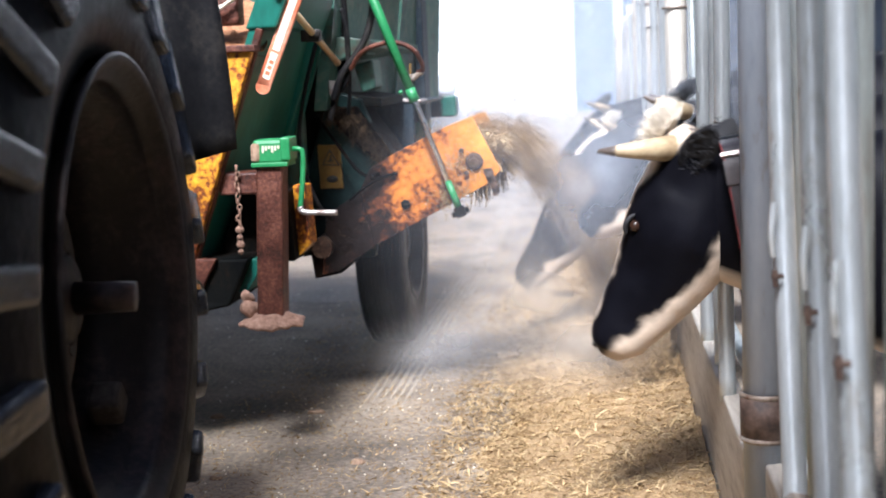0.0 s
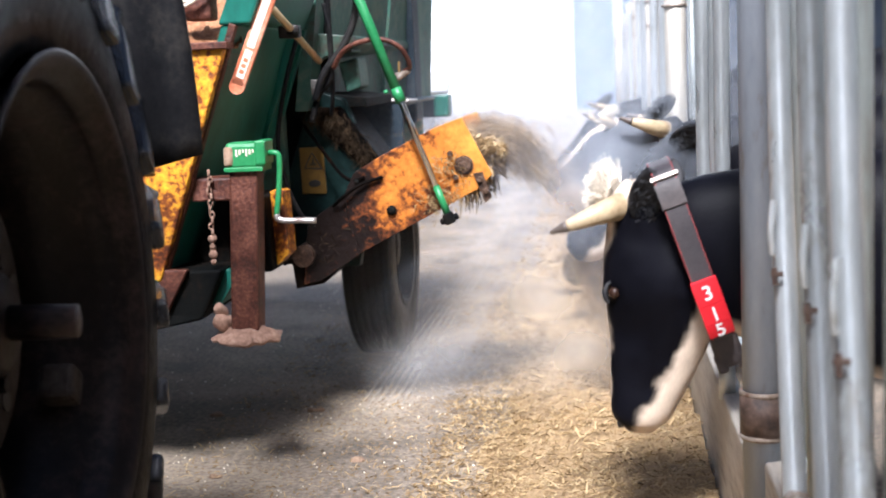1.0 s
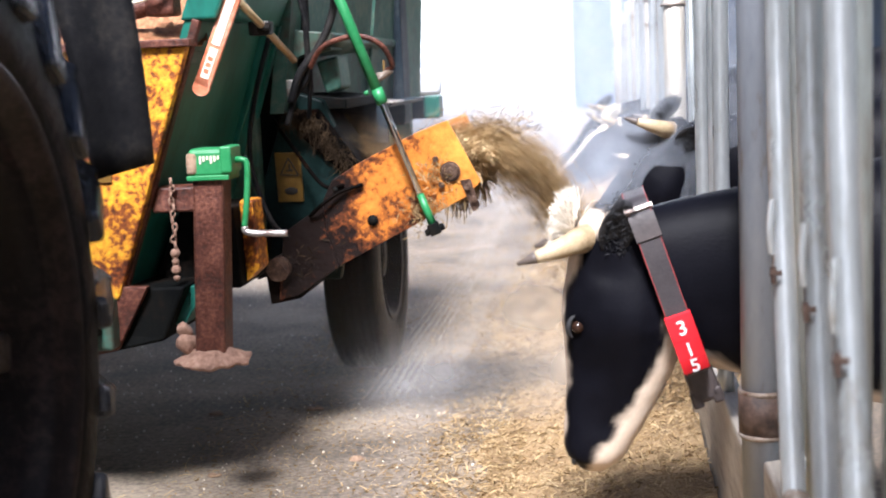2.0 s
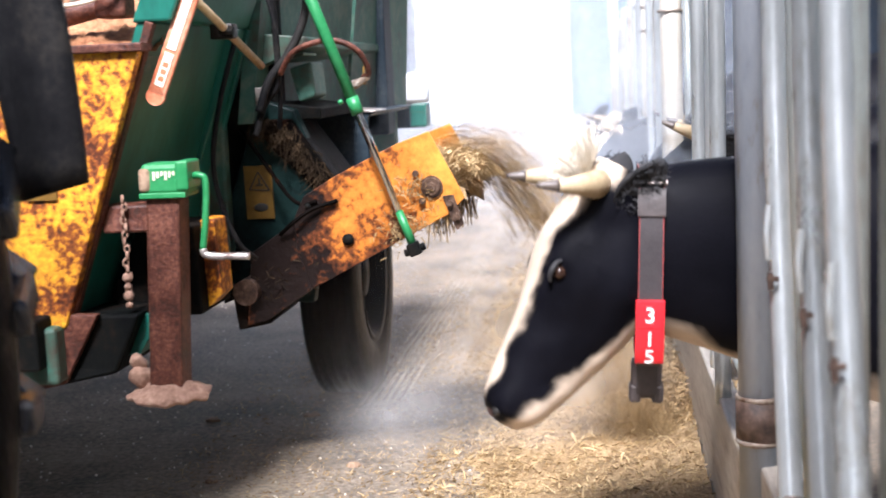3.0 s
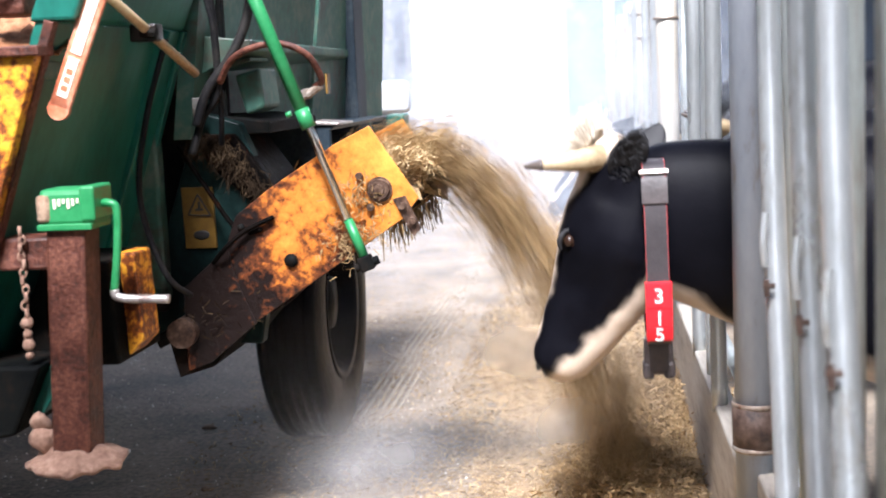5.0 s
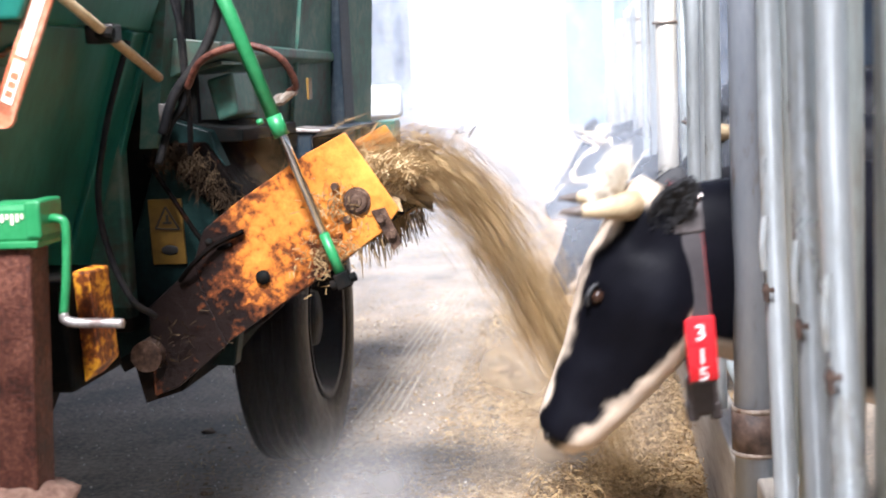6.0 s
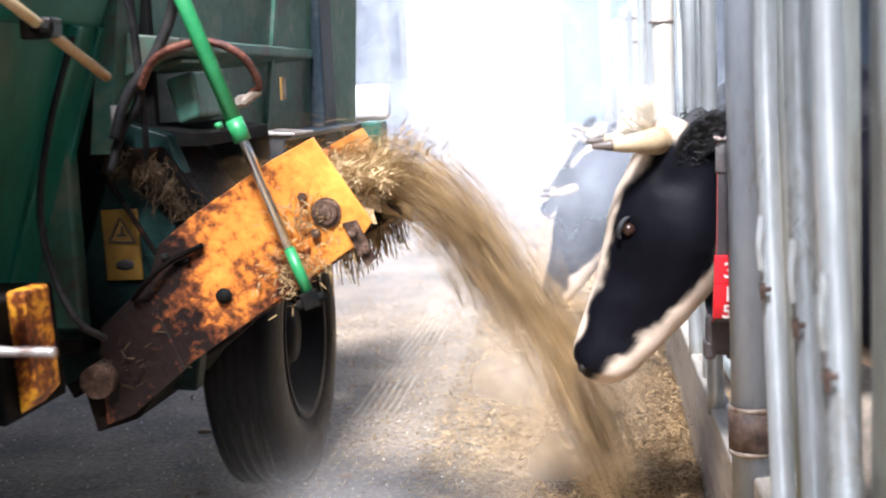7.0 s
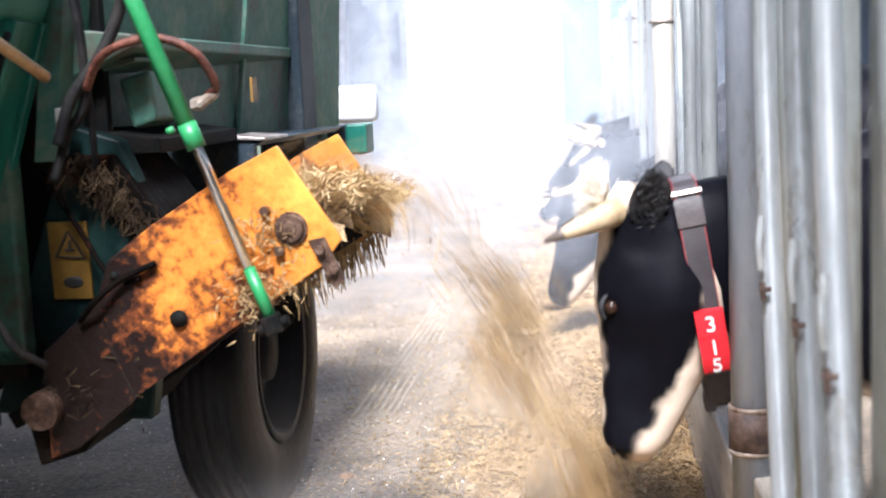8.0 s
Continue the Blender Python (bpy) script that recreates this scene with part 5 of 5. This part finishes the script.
# the next cow along the fence
NEXT_AT = Vector((1.3, 6.5, 0))
NEXT = [(0, -.17, 6.4, .85, 56, 0), (0.3, -.1, 6.4, .88, 58, 0), (0.6, -.02, 6.4, .86, 56, 3), (1.0, .1, 6.4, .84, 52, 6), (1.7, .14, 6.4, .84, 50, 8), (2.8, .44, 6.4, 1.1, 42, 12), (3.5, .46, 6.4, 1.1, 45, 8), (4.7, .48, 6.4, 1.09, 45, 4),
        (5.4, .15, 6.4, .98, 55, 6), (5.8, .02, 6.4, .92, 60, 4), (6.5, -.08, 6.5, .86, 68, 0), (7.0, -.11, 6.5, .84, 70, 0), (7.5, -.1, 6.5, .85, 70, 0), (8.0, -.1, 6.5, .84, 72, 0)]
COWS.append((*build_cow(NEXT_AT, "black horned cow feeding through the fence in dusty light", black_head, False), NEXT_AT, NEXT, (1.25, 6.45, 0.98)))
FAR_AT = Vector((1.2, 8.6, 0))
FAR = [(0, .06, 8.5, .98, 35, 14), (1.0, .05, 8.5, 1.0, 38, 12), (3, .1, 8.5, .98, 40, 10), (5, .06, 8.5, .96, 45, 12), (6.5, .06, 8.5, .98, 42, 14), (8, .02, 8.5, .96, 46, 12)]
COWS.append((*build_cow(FAR_AT, "black and white cow far down the fence, pale with dust", head_white, True), FAR_AT, FAR, (1.15, 8.55, 0.98)))
FAR2_AT = Vector((1.2, 10.4, 0))
FAR2 = [(0, .03, 10.3, 1.05, 40, 8), (2.5, .05, 10.3, 1.0, 45, 10), (5, .0, 10.3, .95, 52, 8), (8, .03, 10.3, 1.0, 46, 8)]
COWS.append((*build_cow(FAR2_AT, "black cow far down the fence, pale with dust", black_head, False), FAR2_AT, FAR2, (1.15, 10.35, 0.98)))
build_cow(pose(1.35, 0.9, 0, 0, 0, 75), "black and white cow standing behind the fence", with_head=False)


# ---- numbered neck collar of the nearest cow ----
def build_collar():
    col = thing("neck_collar", (0, 3.2, 1.2), "grey neck strap with red number tags and a black weight", "collar")
    H2, Wd, n = 0.225, 0.145, 56
    def at(a, off=0.0):
        c, s = math.cos(a), math.sin(a)
        y = math.copysign(abs(c) ** 0.3, c) * (Wd + off)
        z = math.copysign(abs(s) ** 0.8, s) * (H2 + off) - H2
        return Vector((0, y, z))
    def band(bm, a0, a1, half, o0, o1, k=n):
        rings = []
        for i in range(k + 1):
            a = a0 + (a1 - a0) * i / k
            p, q = at(a, o0), at(a, o1)
            rings.append([bm.verts.new(v) for v in (p + Vector((-half, 0, 0)), p + Vector((half, 0, 0)), q + Vector((half, 0, 0)), q + Vector((-half, 0, 0)))])
        for r0, r1 in zip(rings, rings[1:]):
            for k2 in range(4):
                bm.faces.new((r0[k2], r0[(k2 + 1) % 4], r1[(k2 + 1) % 4], r1[k2]))
        bm.faces.new(rings[0])
        bm.faces.new(rings[-1])
        bmesh.ops.recalc_face_normals(bm, faces=bm.faces)
        return bm
    part("strap", band(B(), 0, 2 * math.pi, 0.027, 0.0, 0.004, 80), M_STRAPG, col, "worn grey woven strap")
    for s in (-1, 1):
        bm = B()
        band(bm, 0, 2 * math.pi, 0.0009, 0.0005, 0.0046, 80)
        part("piping", bm, M_PIPING, col, "thin red edge stitching", shift=(s * 0.0265, 0, 0))
    # the side that faces the lane is -y: angles from 90 (top) over 180 to 270 degrees (bottom)
    bm = B()
    band(bm, radians(122), radians(126), 0.034, 0.004, 0.012, 4)
    part("buckle", bm, M_STEEL, col, "bright steel buckle")
    part("keeper", band(B(), radians(130), radians(152), 0.031, 0.003, 0.009, 10), M_BLOCK, col, "dark strap keeper")
    for i, ch in enumerate("315"):
        a0 = radians(191 + i * 15.5)
        part("tag", band(B(), a0, a0 + radians(15), 0.032, 0.005, 0.016, 4), M_RED, col, "red plastic number tag")
        p0, p1 = at(a0 + radians(7.5), 0.0168), at(a0 + radians(8.5), 0.0168)
        down = (p1 - p0).normalized()
        cu = bpy.data.curves.new("digit", "FONT")
        cu.body, cu.size, cu.align_x, cu.align_y, cu.extrude, cu.offset = ch, 0.05, "CENTER", "CENTER", 0.0008, 0.0004
        tmp = bpy.data.objects.new("tmp", cu)
        scene.collection.objects.link(tmp)
        me = bpy.data.meshes.new_from_object(tmp.evaluated_get(bpy.context.evaluated_depsgraph_get()))
        bpy.data.objects.remove(tmp)
        up = -down
        nrm = Vector((1, 0, 0)).cross(up)
        m = Matrix((Vector((1, 0, 0)), up, nrm)).transposed().to_4x4()
        m.translation = p0
        me.transform(m)
        me.materials.append(M_TAGW)
        d = new("digit", me)
        d.parent = col
        tagged(d, "white printed digit")
    bm = B()
    box(bm, (-0.036, -0.03, -0.545), (0.036, 0.022, -0.45), 0.012)
    box(bm, (-0.04, -0.03, -0.555), (-0.012, 0.022, -0.51), 0.008)
    box(bm, (0.012, -0.03, -0.555), (0.04, 0.022, -0.51), 0.008)
    part("weight", bm, M_BLOCK, col, "scuffed black collar weight")
    return col


COLLAR = build_collar()
# seconds, top of the strap x, y, z, degrees that it hangs to the right
COLLAR_ROWS = [(0, 0.319, 3.375, 1.147, 9.0), (0.3, 0.255, 3.394, 1.156, 10.8), (0.6, 0.187, 3.328, 1.147, 15.1), (1, 0.141, 3.285, 1.097, 18.7), (1.3, 0.099, 3.24, 1.062, 18.3),
               (1.7, 0.07, 3.23, 1.013, 20.8), (2.25, 0.09, 3.139, 1.055, 15.2), (2.8, 0.11, 3.048, 1.097, 9.6), (3, 0.121, 3.05, 1.118, -2.4), (3.2, 0.099, 3.082, 1.142, -1.2),
               (3.5, 0.112, 3.226, 1.156, 8.5), (4, 0.138, 3.342, 1.182, -1.5), (4.5, 0.138, 3.41, 1.175, -1.3), (5.15, 0.144, 3.22, 1.126, 1.4), (5.8, 0.149, 3.03, 1.077, 4.0),
               (6, 0.199, 3.013, 1.109, 4.5), (6.3, 0.277, 3.057, 1.172, -1.7), (6.6, 0.31, 3.07, 1.214, -2.3), (7, 0.316, 3.125, 1.227, -1.8), (7.3, 0.289, 3.18, 1.171, -0.6),
               (7.5, 0.275, 3.175, 1.144, 1.2), (7.7, 0.262, 3.155, 1.135, 1.8), (8, 0.208, 3.059, 1.113, 8.9)]


def cow_motions():
    for cow, neck, head, at, rows, sh in COWS:
        inv = Matrix.Translation(-at)
        walk(head, [(t, inv @ head_pose(*r)) for t, *r in rows])
        walk(neck, [(t, inv @ neck_pose(head_pose(*r), sh)) for t, *r in rows])
    walk(COLLAR, [(t, pose(x, y, z, 0, -a, 0)) for t, x, y, z, a in COLLAR_ROWS])


# ---- feed on the floor ----
def blades(name, pts, dirs, lens, widths, material):
    """Many flat straws in one mesh."""
    k = len(pts)
    d = dirs / np.linalg.norm(dirs, axis=1)[:, None]
    s = np.cross(d, np.array([0.13, 0.21, 1.0]) + 0.4 * np.random.randn(k, 3))
    s = s / np.linalg.norm(s, axis=1)[:, None] * widths[:, None]
    mid = pts + d * lens[:, None] * 0.5
    mid[:, 2] += lens * 0.08
    end = pts + d * lens[:, None]
    v = np.stack([pts - s, pts + s, mid + s, mid - s, end + s * 0.6, end - s * 0.6], 1).reshape(-1, 3)
    i = np.arange(k)[:, None] * 6
    f = np.concatenate([i + np.array([[0, 1, 2, 3]]), i + np.array([[3, 2, 4, 5]])], 0)
    me = bpy.data.meshes.new(name)
    me.from_pydata(v.tolist(), [], f.tolist())
    me.materials.append(material)
    return new(name, me)


def feed_height(x, y):
    """Height of the feed bed along the kerb."""
    e = -0.46 + 0.2 * noise.noise(Vector((y * 0.9, 3, 0))) + 0.12 * noise.noise(Vector((y * 3, 1, 0))) + 0.05 * noise.noise(Vector((y * 9, 2, 0)))
    u = (x - e) / (0.32 - e)
    if u <= 0:
        return -0.01
    return 0.135 * min(1, u) ** 0.8 * (0.85 + 0.35 * noise.noise(Vector((x * 3, y * 2, 5)))) + 0.02 * noise.noise(Vector((x * 12, y * 12, 0))) * min(1, u * 4)


def build_feed():
    rng = np.random.default_rng(4)
    bm = B()
    xs = np.linspace(-0.75, 0.305, 56)
    ys = np.concatenate([np.linspace(1.5, 8, 260), np.linspace(8.2, 27, 80)])
    g = [[bm.verts.new((x, y, feed_height(x, y))) for x in xs] for y in ys]
    for a, b in zip(g, g[1:]):
        for i in range(len(xs) - 1):
            bm.faces.new((a[i], a[i + 1], b[i + 1], b[i]))
    tagged(part("feed_bed", bm, M_FEED, None, "", True), "long bed of brown chopped feed along the fence", "feed", kind="stuff")
    for nm, k, x0, x1, y0, y1, l0, l1, w, m, p in (("straw_litter", 15000, -0.6, 0.31, 2.4, 7.5, 0.014, 0.06, 0.0014, M_STRAW, 0.7), ("chaff_litter", 22000, -0.65, 0.31, 2.4, 8.0, 0.01, 0.038, 0.0017, M_STRAWD, 0.7),
                                                   ("straw_litter", 6000, -0.6, 0.31, 7.5, 18, 0.03, 0.09, 0.003, M_STRAW, 0.7), ("lane_litter", 6500, -1.6, -0.3, 3.2, 12, 0.01, 0.05, 0.0015, M_STRAW, 1.0), ("lane_litter", 16000, -1.5, -0.3, 3.2, 9, 0.006, 0.028, 0.0016, M_STRAWD, 1.0)):
        if nm == "lane_litter":
            x = x1 - (x1 - x0) * rng.random(k) ** 1.9
        else:
            x = x1 - (x1 - x0) * rng.random(k) ** 0.95
        y = y0 + (y1 - y0) * rng.random(k) ** 1.15
        z = np.array([max(0.004, feed_height(a, b)) for a, b in zip(x, y)]) + rng.random(k) * 0.008
        a = rng.random(k) * 6.283
        d = np.stack([np.cos(a), np.sin(a), rng.normal(0.05, 0.28, k)], 1)
        tagged(blades(nm, np.stack([x, y, z], 1), d, l0 + (l1 - l0) * rng.random(k) ** 2, w * (0.6 + rng.random(k)), m), "loose chopped straw scattered over the lane", "straw", kind="stuff")
    # small pale grains and clods
    bm = B()
    r2 = random.Random(8)
    for i in range(700):
        x, y = r2.uniform(-2.4, -0.4), 3.2 + 5 * r2.random() ** 1.3
        s = r2.uniform(0.0015, 0.0042)
        bmesh.ops.create_icosphere(bm, subdivisions=1, radius=s, matrix=pose(x, y, 0.003 + s * 0.5, r2.random() * 90, 0, r2.random() * 90) @ Matrix.Diagonal((1.3, 1, 0.7, 1)))
    tagged(part("spilt_grain", bm, M_CREAM), "pale spilt grain specks on the floor", "grain", kind="stuff")
    for x, y, s in ((-0.88, 4.37, 0.018), (-1.18, 5.05, 0.024), (-1.58, 5.0, 0.022), (-0.35, 6.8, 0.05), (-0.2, 7.4, 0.06), (-0.45, 5.9, 0.035), (-1.35, 4.2, 0.015)):
        bm = B()
        bmesh.ops.create_icosphere(bm, subdivisions=3, radius=s, matrix=pose(x, y, max(0, feed_height(x, y)) + s * 0.25) @ Matrix.Diagonal((1.5, 1, 0.55, 1)))
        lumpy(bm, s * 0.5, 0.8 / s, x * 9)
        tagged(part("clod", bm, M_SALT if s < 0.03 else M_FEED, None, "", True), "small dry clod of dropped feed", "clod", "clods on the floor")
    # wheel track pressed into the dust
    bm = B()
    for i in range(6):
        x = -1.0 + 0.034 * i
        rows = []
        for j in range(120):
            y = 5.0 + j * 0.09
            q = x + 0.012 * math.sin(y * 0.9)
            h = 0.0005 + 0.007 * noise.noise(Vector((x * 9, y * 4, 0)))
            rows.append([bm.verts.new((q - 0.011, y, -0.006)), bm.verts.new((q - 0.005, y, h + 0.002)), bm.verts.new((q + 0.005, y, h + 0.002)), bm.verts.new((q + 0.011, y, -0.006))])
        for a, b in zip(rows, rows[1:]):
            for k in range(3):
                bm.faces.new((a[k], a[k + 1], b[k + 1], b[k]))
    tagged(part("tyre_track", bm, M_TRACK), "ribbed tyre track pressed in pale dust", "track", kind="stuff")


M_TRACK = mat("pale_dust", [(0.22, 0.19, 0.15), (0.46, 0.4, 0.32)], 5, 0.9, 0, 0.5, 60)
build_feed()


# ---- feed on the conveyor and falling from it ----
def wagon_place(t, p):
    """A point of the wagon at t seconds."""
    x, y, r = (lerp(RUN, t, k) for k in (1, 2, 3))
    return WC + Vector((x, y, 0)) + Matrix.Rotation(radians(r), 3, "Z") @ (Vector(p) - WC)


def conveyor_place(t, u, v, w):
    """A point of the conveyor: u along it, v across, w above the belt."""
    a = radians(lerp(RISE, t))
    return wagon_place(t, PIVOT + Vector((u * math.cos(a) - w * math.sin(a), v, u * math.sin(a) + w * math.cos(a))))


def clump_mesh(seed, n, long, wide, thick):
    """A loose tuft of chopped feed, drawn out along x."""
    rng = np.random.default_rng(seed)
    c = rng.normal(0, 1, (n, 3)) * np.array([long, wide, thick]) * 0.42
    c[:, 0] += 0.3 * long * np.sin(c[:, 1] / wide * 3 + seed)
    c[:, 2] += 0.25 * thick * np.sin(c[:, 0] / long * 4 + seed * 2)
    d = rng.normal(0, 1, (n, 3)) * np.array([1.0, 0.45, 0.45])
    ob = blades("feed_tuft", c, d, rng.uniform(0.01, 0.042, n), rng.uniform(0.001, 0.0029, n), M_STRAWD if seed % 3 == 1 else M_FALL)
    return ob


def load_on_conveyor():
    rng = np.random.default_rng(2)
    n = 14000
    u = rng.uniform(0.34, 0.86, n)
    v = rng.uniform(0.03, 0.58, n)
    top = 0.13 + 0.05 * np.sin(u * 9) + 0.05 * np.sin(v * 11) - 0.9 * np.clip(u - 0.72, 0, 1)
    w = 0.02 + (top - 0.02) * rng.random(n) ** 0.35
    d = rng.normal(0, 1, (n, 3)) * np.array([1, 0.5, 0.4]) + np.array([0.6, 0, -0.1])
    ob = blades("feed_load", np.stack([u, v, w], 1), d, rng.uniform(0.012, 0.04, n), rng.uniform(0.0009, 0.002, n), M_STRAW)
    ob.parent = CONVEYOR
    tagged(ob, "chopped feed riding on the belt", kind="stuff")
    bm = B()
    g = []
    for i in range(26):
        uu = 0.3 + i * 0.0195
        g.append([bm.verts.new((uu, 0.02 + j * 0.029, 0.1 + 0.04 * math.sin(uu * 9) + 0.04 * math.sin(j * 0.32) + 0.03 * noise.noise(Vector((uu * 14, j * 0.4, 0))) - 1.3 * max(0, uu - 0.68))) for j in range(21)])
    for a, b in zip(g, g[1:]):
        for j in range(20):
            bm.faces.new((a[j], a[j + 1], b[j + 1], b[j]))
    part("feed_mass", bm, M_FEED, CONVEYOR, "heaped feed on the belt", True)


load_on_conveyor()
TUFTS = []
# the feed comes in surges: spells in which little leaves the belt
LULLS = [(0.3, 0.36), (0.72, 0.84), (1.22, 1.34), (2.88, 2.98), (3.04, 3.36), (4.2, 4.28), (5.5, 5.6), (6.08, 6.24), (6.46, 6.6), (6.9, 7.0), (7.1, 7.18), (7.36, 7.5), (7.6, 7.67), (7.77, 7.94)]


def build_stream():
    base = [clump_mesh(s, 1900, 0.2, 0.19, 0.1) for s in range(1, 6)] + [clump_mesh(s, 1200, 0.24, 0.16, 0.09) for s in range(6, 9)]
    rng = random.Random(21)
    t0 = -0.5
    i = 0
    while t0 < 7.98:
        for a, b in LULLS:
            if a < t0 < b:
                t0 = b
        if i < len(base):
            ob = base[i]
        else:
            ob = base[i % len(base)].copy()
            scene.collection.objects.link(ob)
        tagged(ob, "airborne tuft of chopped straw feed", "feed", "falling feed tufts", "stuff")
        TUFTS.append((ob, t0, rng.uniform(0.26, 0.46), rng.uniform(1.2, 1.52), rng.uniform(0.18, 0.38), rng.uniform(-0.15, 0.15), rng.uniform(0, 360)))
        t0 += 0.024 + 0.03 * (0.5 + 0.5 * math.sin(t0 * 5.1 + 0.6)) ** 2 + rng.uniform(0, 0.02)
        i += 1


build_stream()


def tuft_place(t, t0, v, vx, vz, vy, spin):
    """Where a tuft is: waiting in the hopper, riding the belt, falling, or lying."""
    g = 9.81
    if t <= t0 - 0.36:
        return wagon_place(t, (-1.9, 6.0, 1.1)), spin
    if t <= t0:
        u = 0.4 + 0.34 * (t - (t0 - 0.36)) / 0.36
        a = radians(lerp(RISE, t))
        return conveyor_place(t, u, v, 0.11), -math.degrees(a)
    p = conveyor_place(t0, 0.74, v, 0.11)
    floor = 0.075 + 0.03 * math.sin(spin)
    drop = (vz + math.sqrt(vz * vz + 2 * g * max(0.05, p.z - floor))) / g
    f = min(t - t0, drop)
    q = p + Vector((vx * f, (vy - 0.3) * f, vz * f - 0.5 * g * f * f))
    return q, math.degrees(math.atan2(-(vz - g * f), vx)) if f < drop else 8.0


def stream_motions():
    for ob, t0, v, vx, vz, vy, spin in TUFTS:
        ts = {0.0, 8.0}
        for d in (-0.4, -0.36, -0.18, 0, 0.07, 0.14, 0.21, 0.28, 0.35, 0.42, 0.5, 0.56, 0.6):
            if 0 < t0 + d < 8:
                ts.add(round((t0 + d) * FPS) / FPS)
        for d in (1, 2, 3, 4, 5, 6, 7):
            if d < t0 - 0.8:
                ts.add(float(d))
        rows = []
        for t in sorted(ts):
            p, a = tuft_place(t, t0, v, vx, vz, vy, spin)
            rows.append((t, pose(p.x, p.y, p.z, 0, a, 0)))
        walk(ob, rows)


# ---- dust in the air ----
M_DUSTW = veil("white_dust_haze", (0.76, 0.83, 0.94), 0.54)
M_DUSTL = veil("thin_wheel_dust", (0.84, 0.82, 0.8), 0.38)
M_DUST = veil("warm_feed_dust", (0.74, 0.66, 0.56), 0.68)


def puff(name, places, material, label):
    """A cloud of soft thin sheets, each given as centre, radius across, radius up."""
    th = thing(name, (0, 0, 0), label, "dust", kind="stuff")
    r3 = random.Random(len(places))
    for x, y, z, rx, rz in places:
        bm = B()
        bmesh.ops.create_grid(bm, x_segments=6, y_segments=6, size=1)
        for v in bm.verts:
            v.co = Vector((v.co.x * rx, 0.12 * rx * (v.co.x ** 2 + v.co.y ** 2 - 1), v.co.y * rz))
        ob = part("dust_sheet", bm, material, th, "", True)
        ob.location = (x, y, z)
        ob.rotation_euler = (radians(r3.uniform(-8, 8)), radians(r3.uniform(-25, 25)), radians(r3.uniform(-12, 12)))
        ob.visible_shadow = False
    return th


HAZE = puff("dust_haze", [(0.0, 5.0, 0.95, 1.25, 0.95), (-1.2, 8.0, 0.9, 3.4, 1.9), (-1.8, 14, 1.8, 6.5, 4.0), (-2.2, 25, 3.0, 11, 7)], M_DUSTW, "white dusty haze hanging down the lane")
LANDING = puff("landing_dust", [(-0.25, 5.6, 0.42, 0.75, 0.6), (-0.1, 5.1, 0.28, 0.55, 0.45)], M_DUST, "warm dust rising where the feed lands")
WHEELDUST = puff("wheel_dust", [(-0.62, 5.6, 0.22, 0.9, 0.5), (-0.78, 5.5, 0.16, 0.42, 0.34)], M_DUSTL, "thin dust round the rolling wheel")


def dust_motions():
    for ob in (LANDING, WHEELDUST):
        walk(ob, [(t, pose(0, y * (0.65 if ob is LANDING else 1.0), 0)) for t, x, y, r in RUN])


# ---- what moves ----
def motions():
    walk(WAGON, [(t, pose(WC.x + x, WC.y + y, 0, 0, 0, r)) for t, x, y, r in RUN])
    walk(TRACTOR, [(t, pose(TC.x + x, TC.y + y, 0, 0, 0, 6.0)) for t, x, y, r in RUN])
    walk(BIG_WHEEL, [(t, pose(0, 0, TR, math.degrees(-y / TR) + 20)) for t, x, y, r in RUN])
    for w in (WHEEL_A, WHEEL_B):
        p = w.location.copy()
        walk(w, [(t, pose(*p, math.degrees(-y / 0.52))) for t, x, y, r in RUN])
    times = [0, 1, 2, 3, 3.4, 3.6, 3.8, 4.1, 4.4, 4.7, 5.3, 6, 6.5, 7.2, 8]
    walk(CONVEYOR, [(t, pose(*(PIVOT - WC), 0, -lerp(RISE, t), 0)) for t in times])
    walk(BARREL, [(t, aim(ANCHOR - WC, rod_end(t) - WC)) for t in times])
    walk(ROD, [(t, aim(rod_end(t) - WC, ANCHOR - WC)) for t in times])
    cow_motions()
    stream_motions()
    dust_motions()


motions()
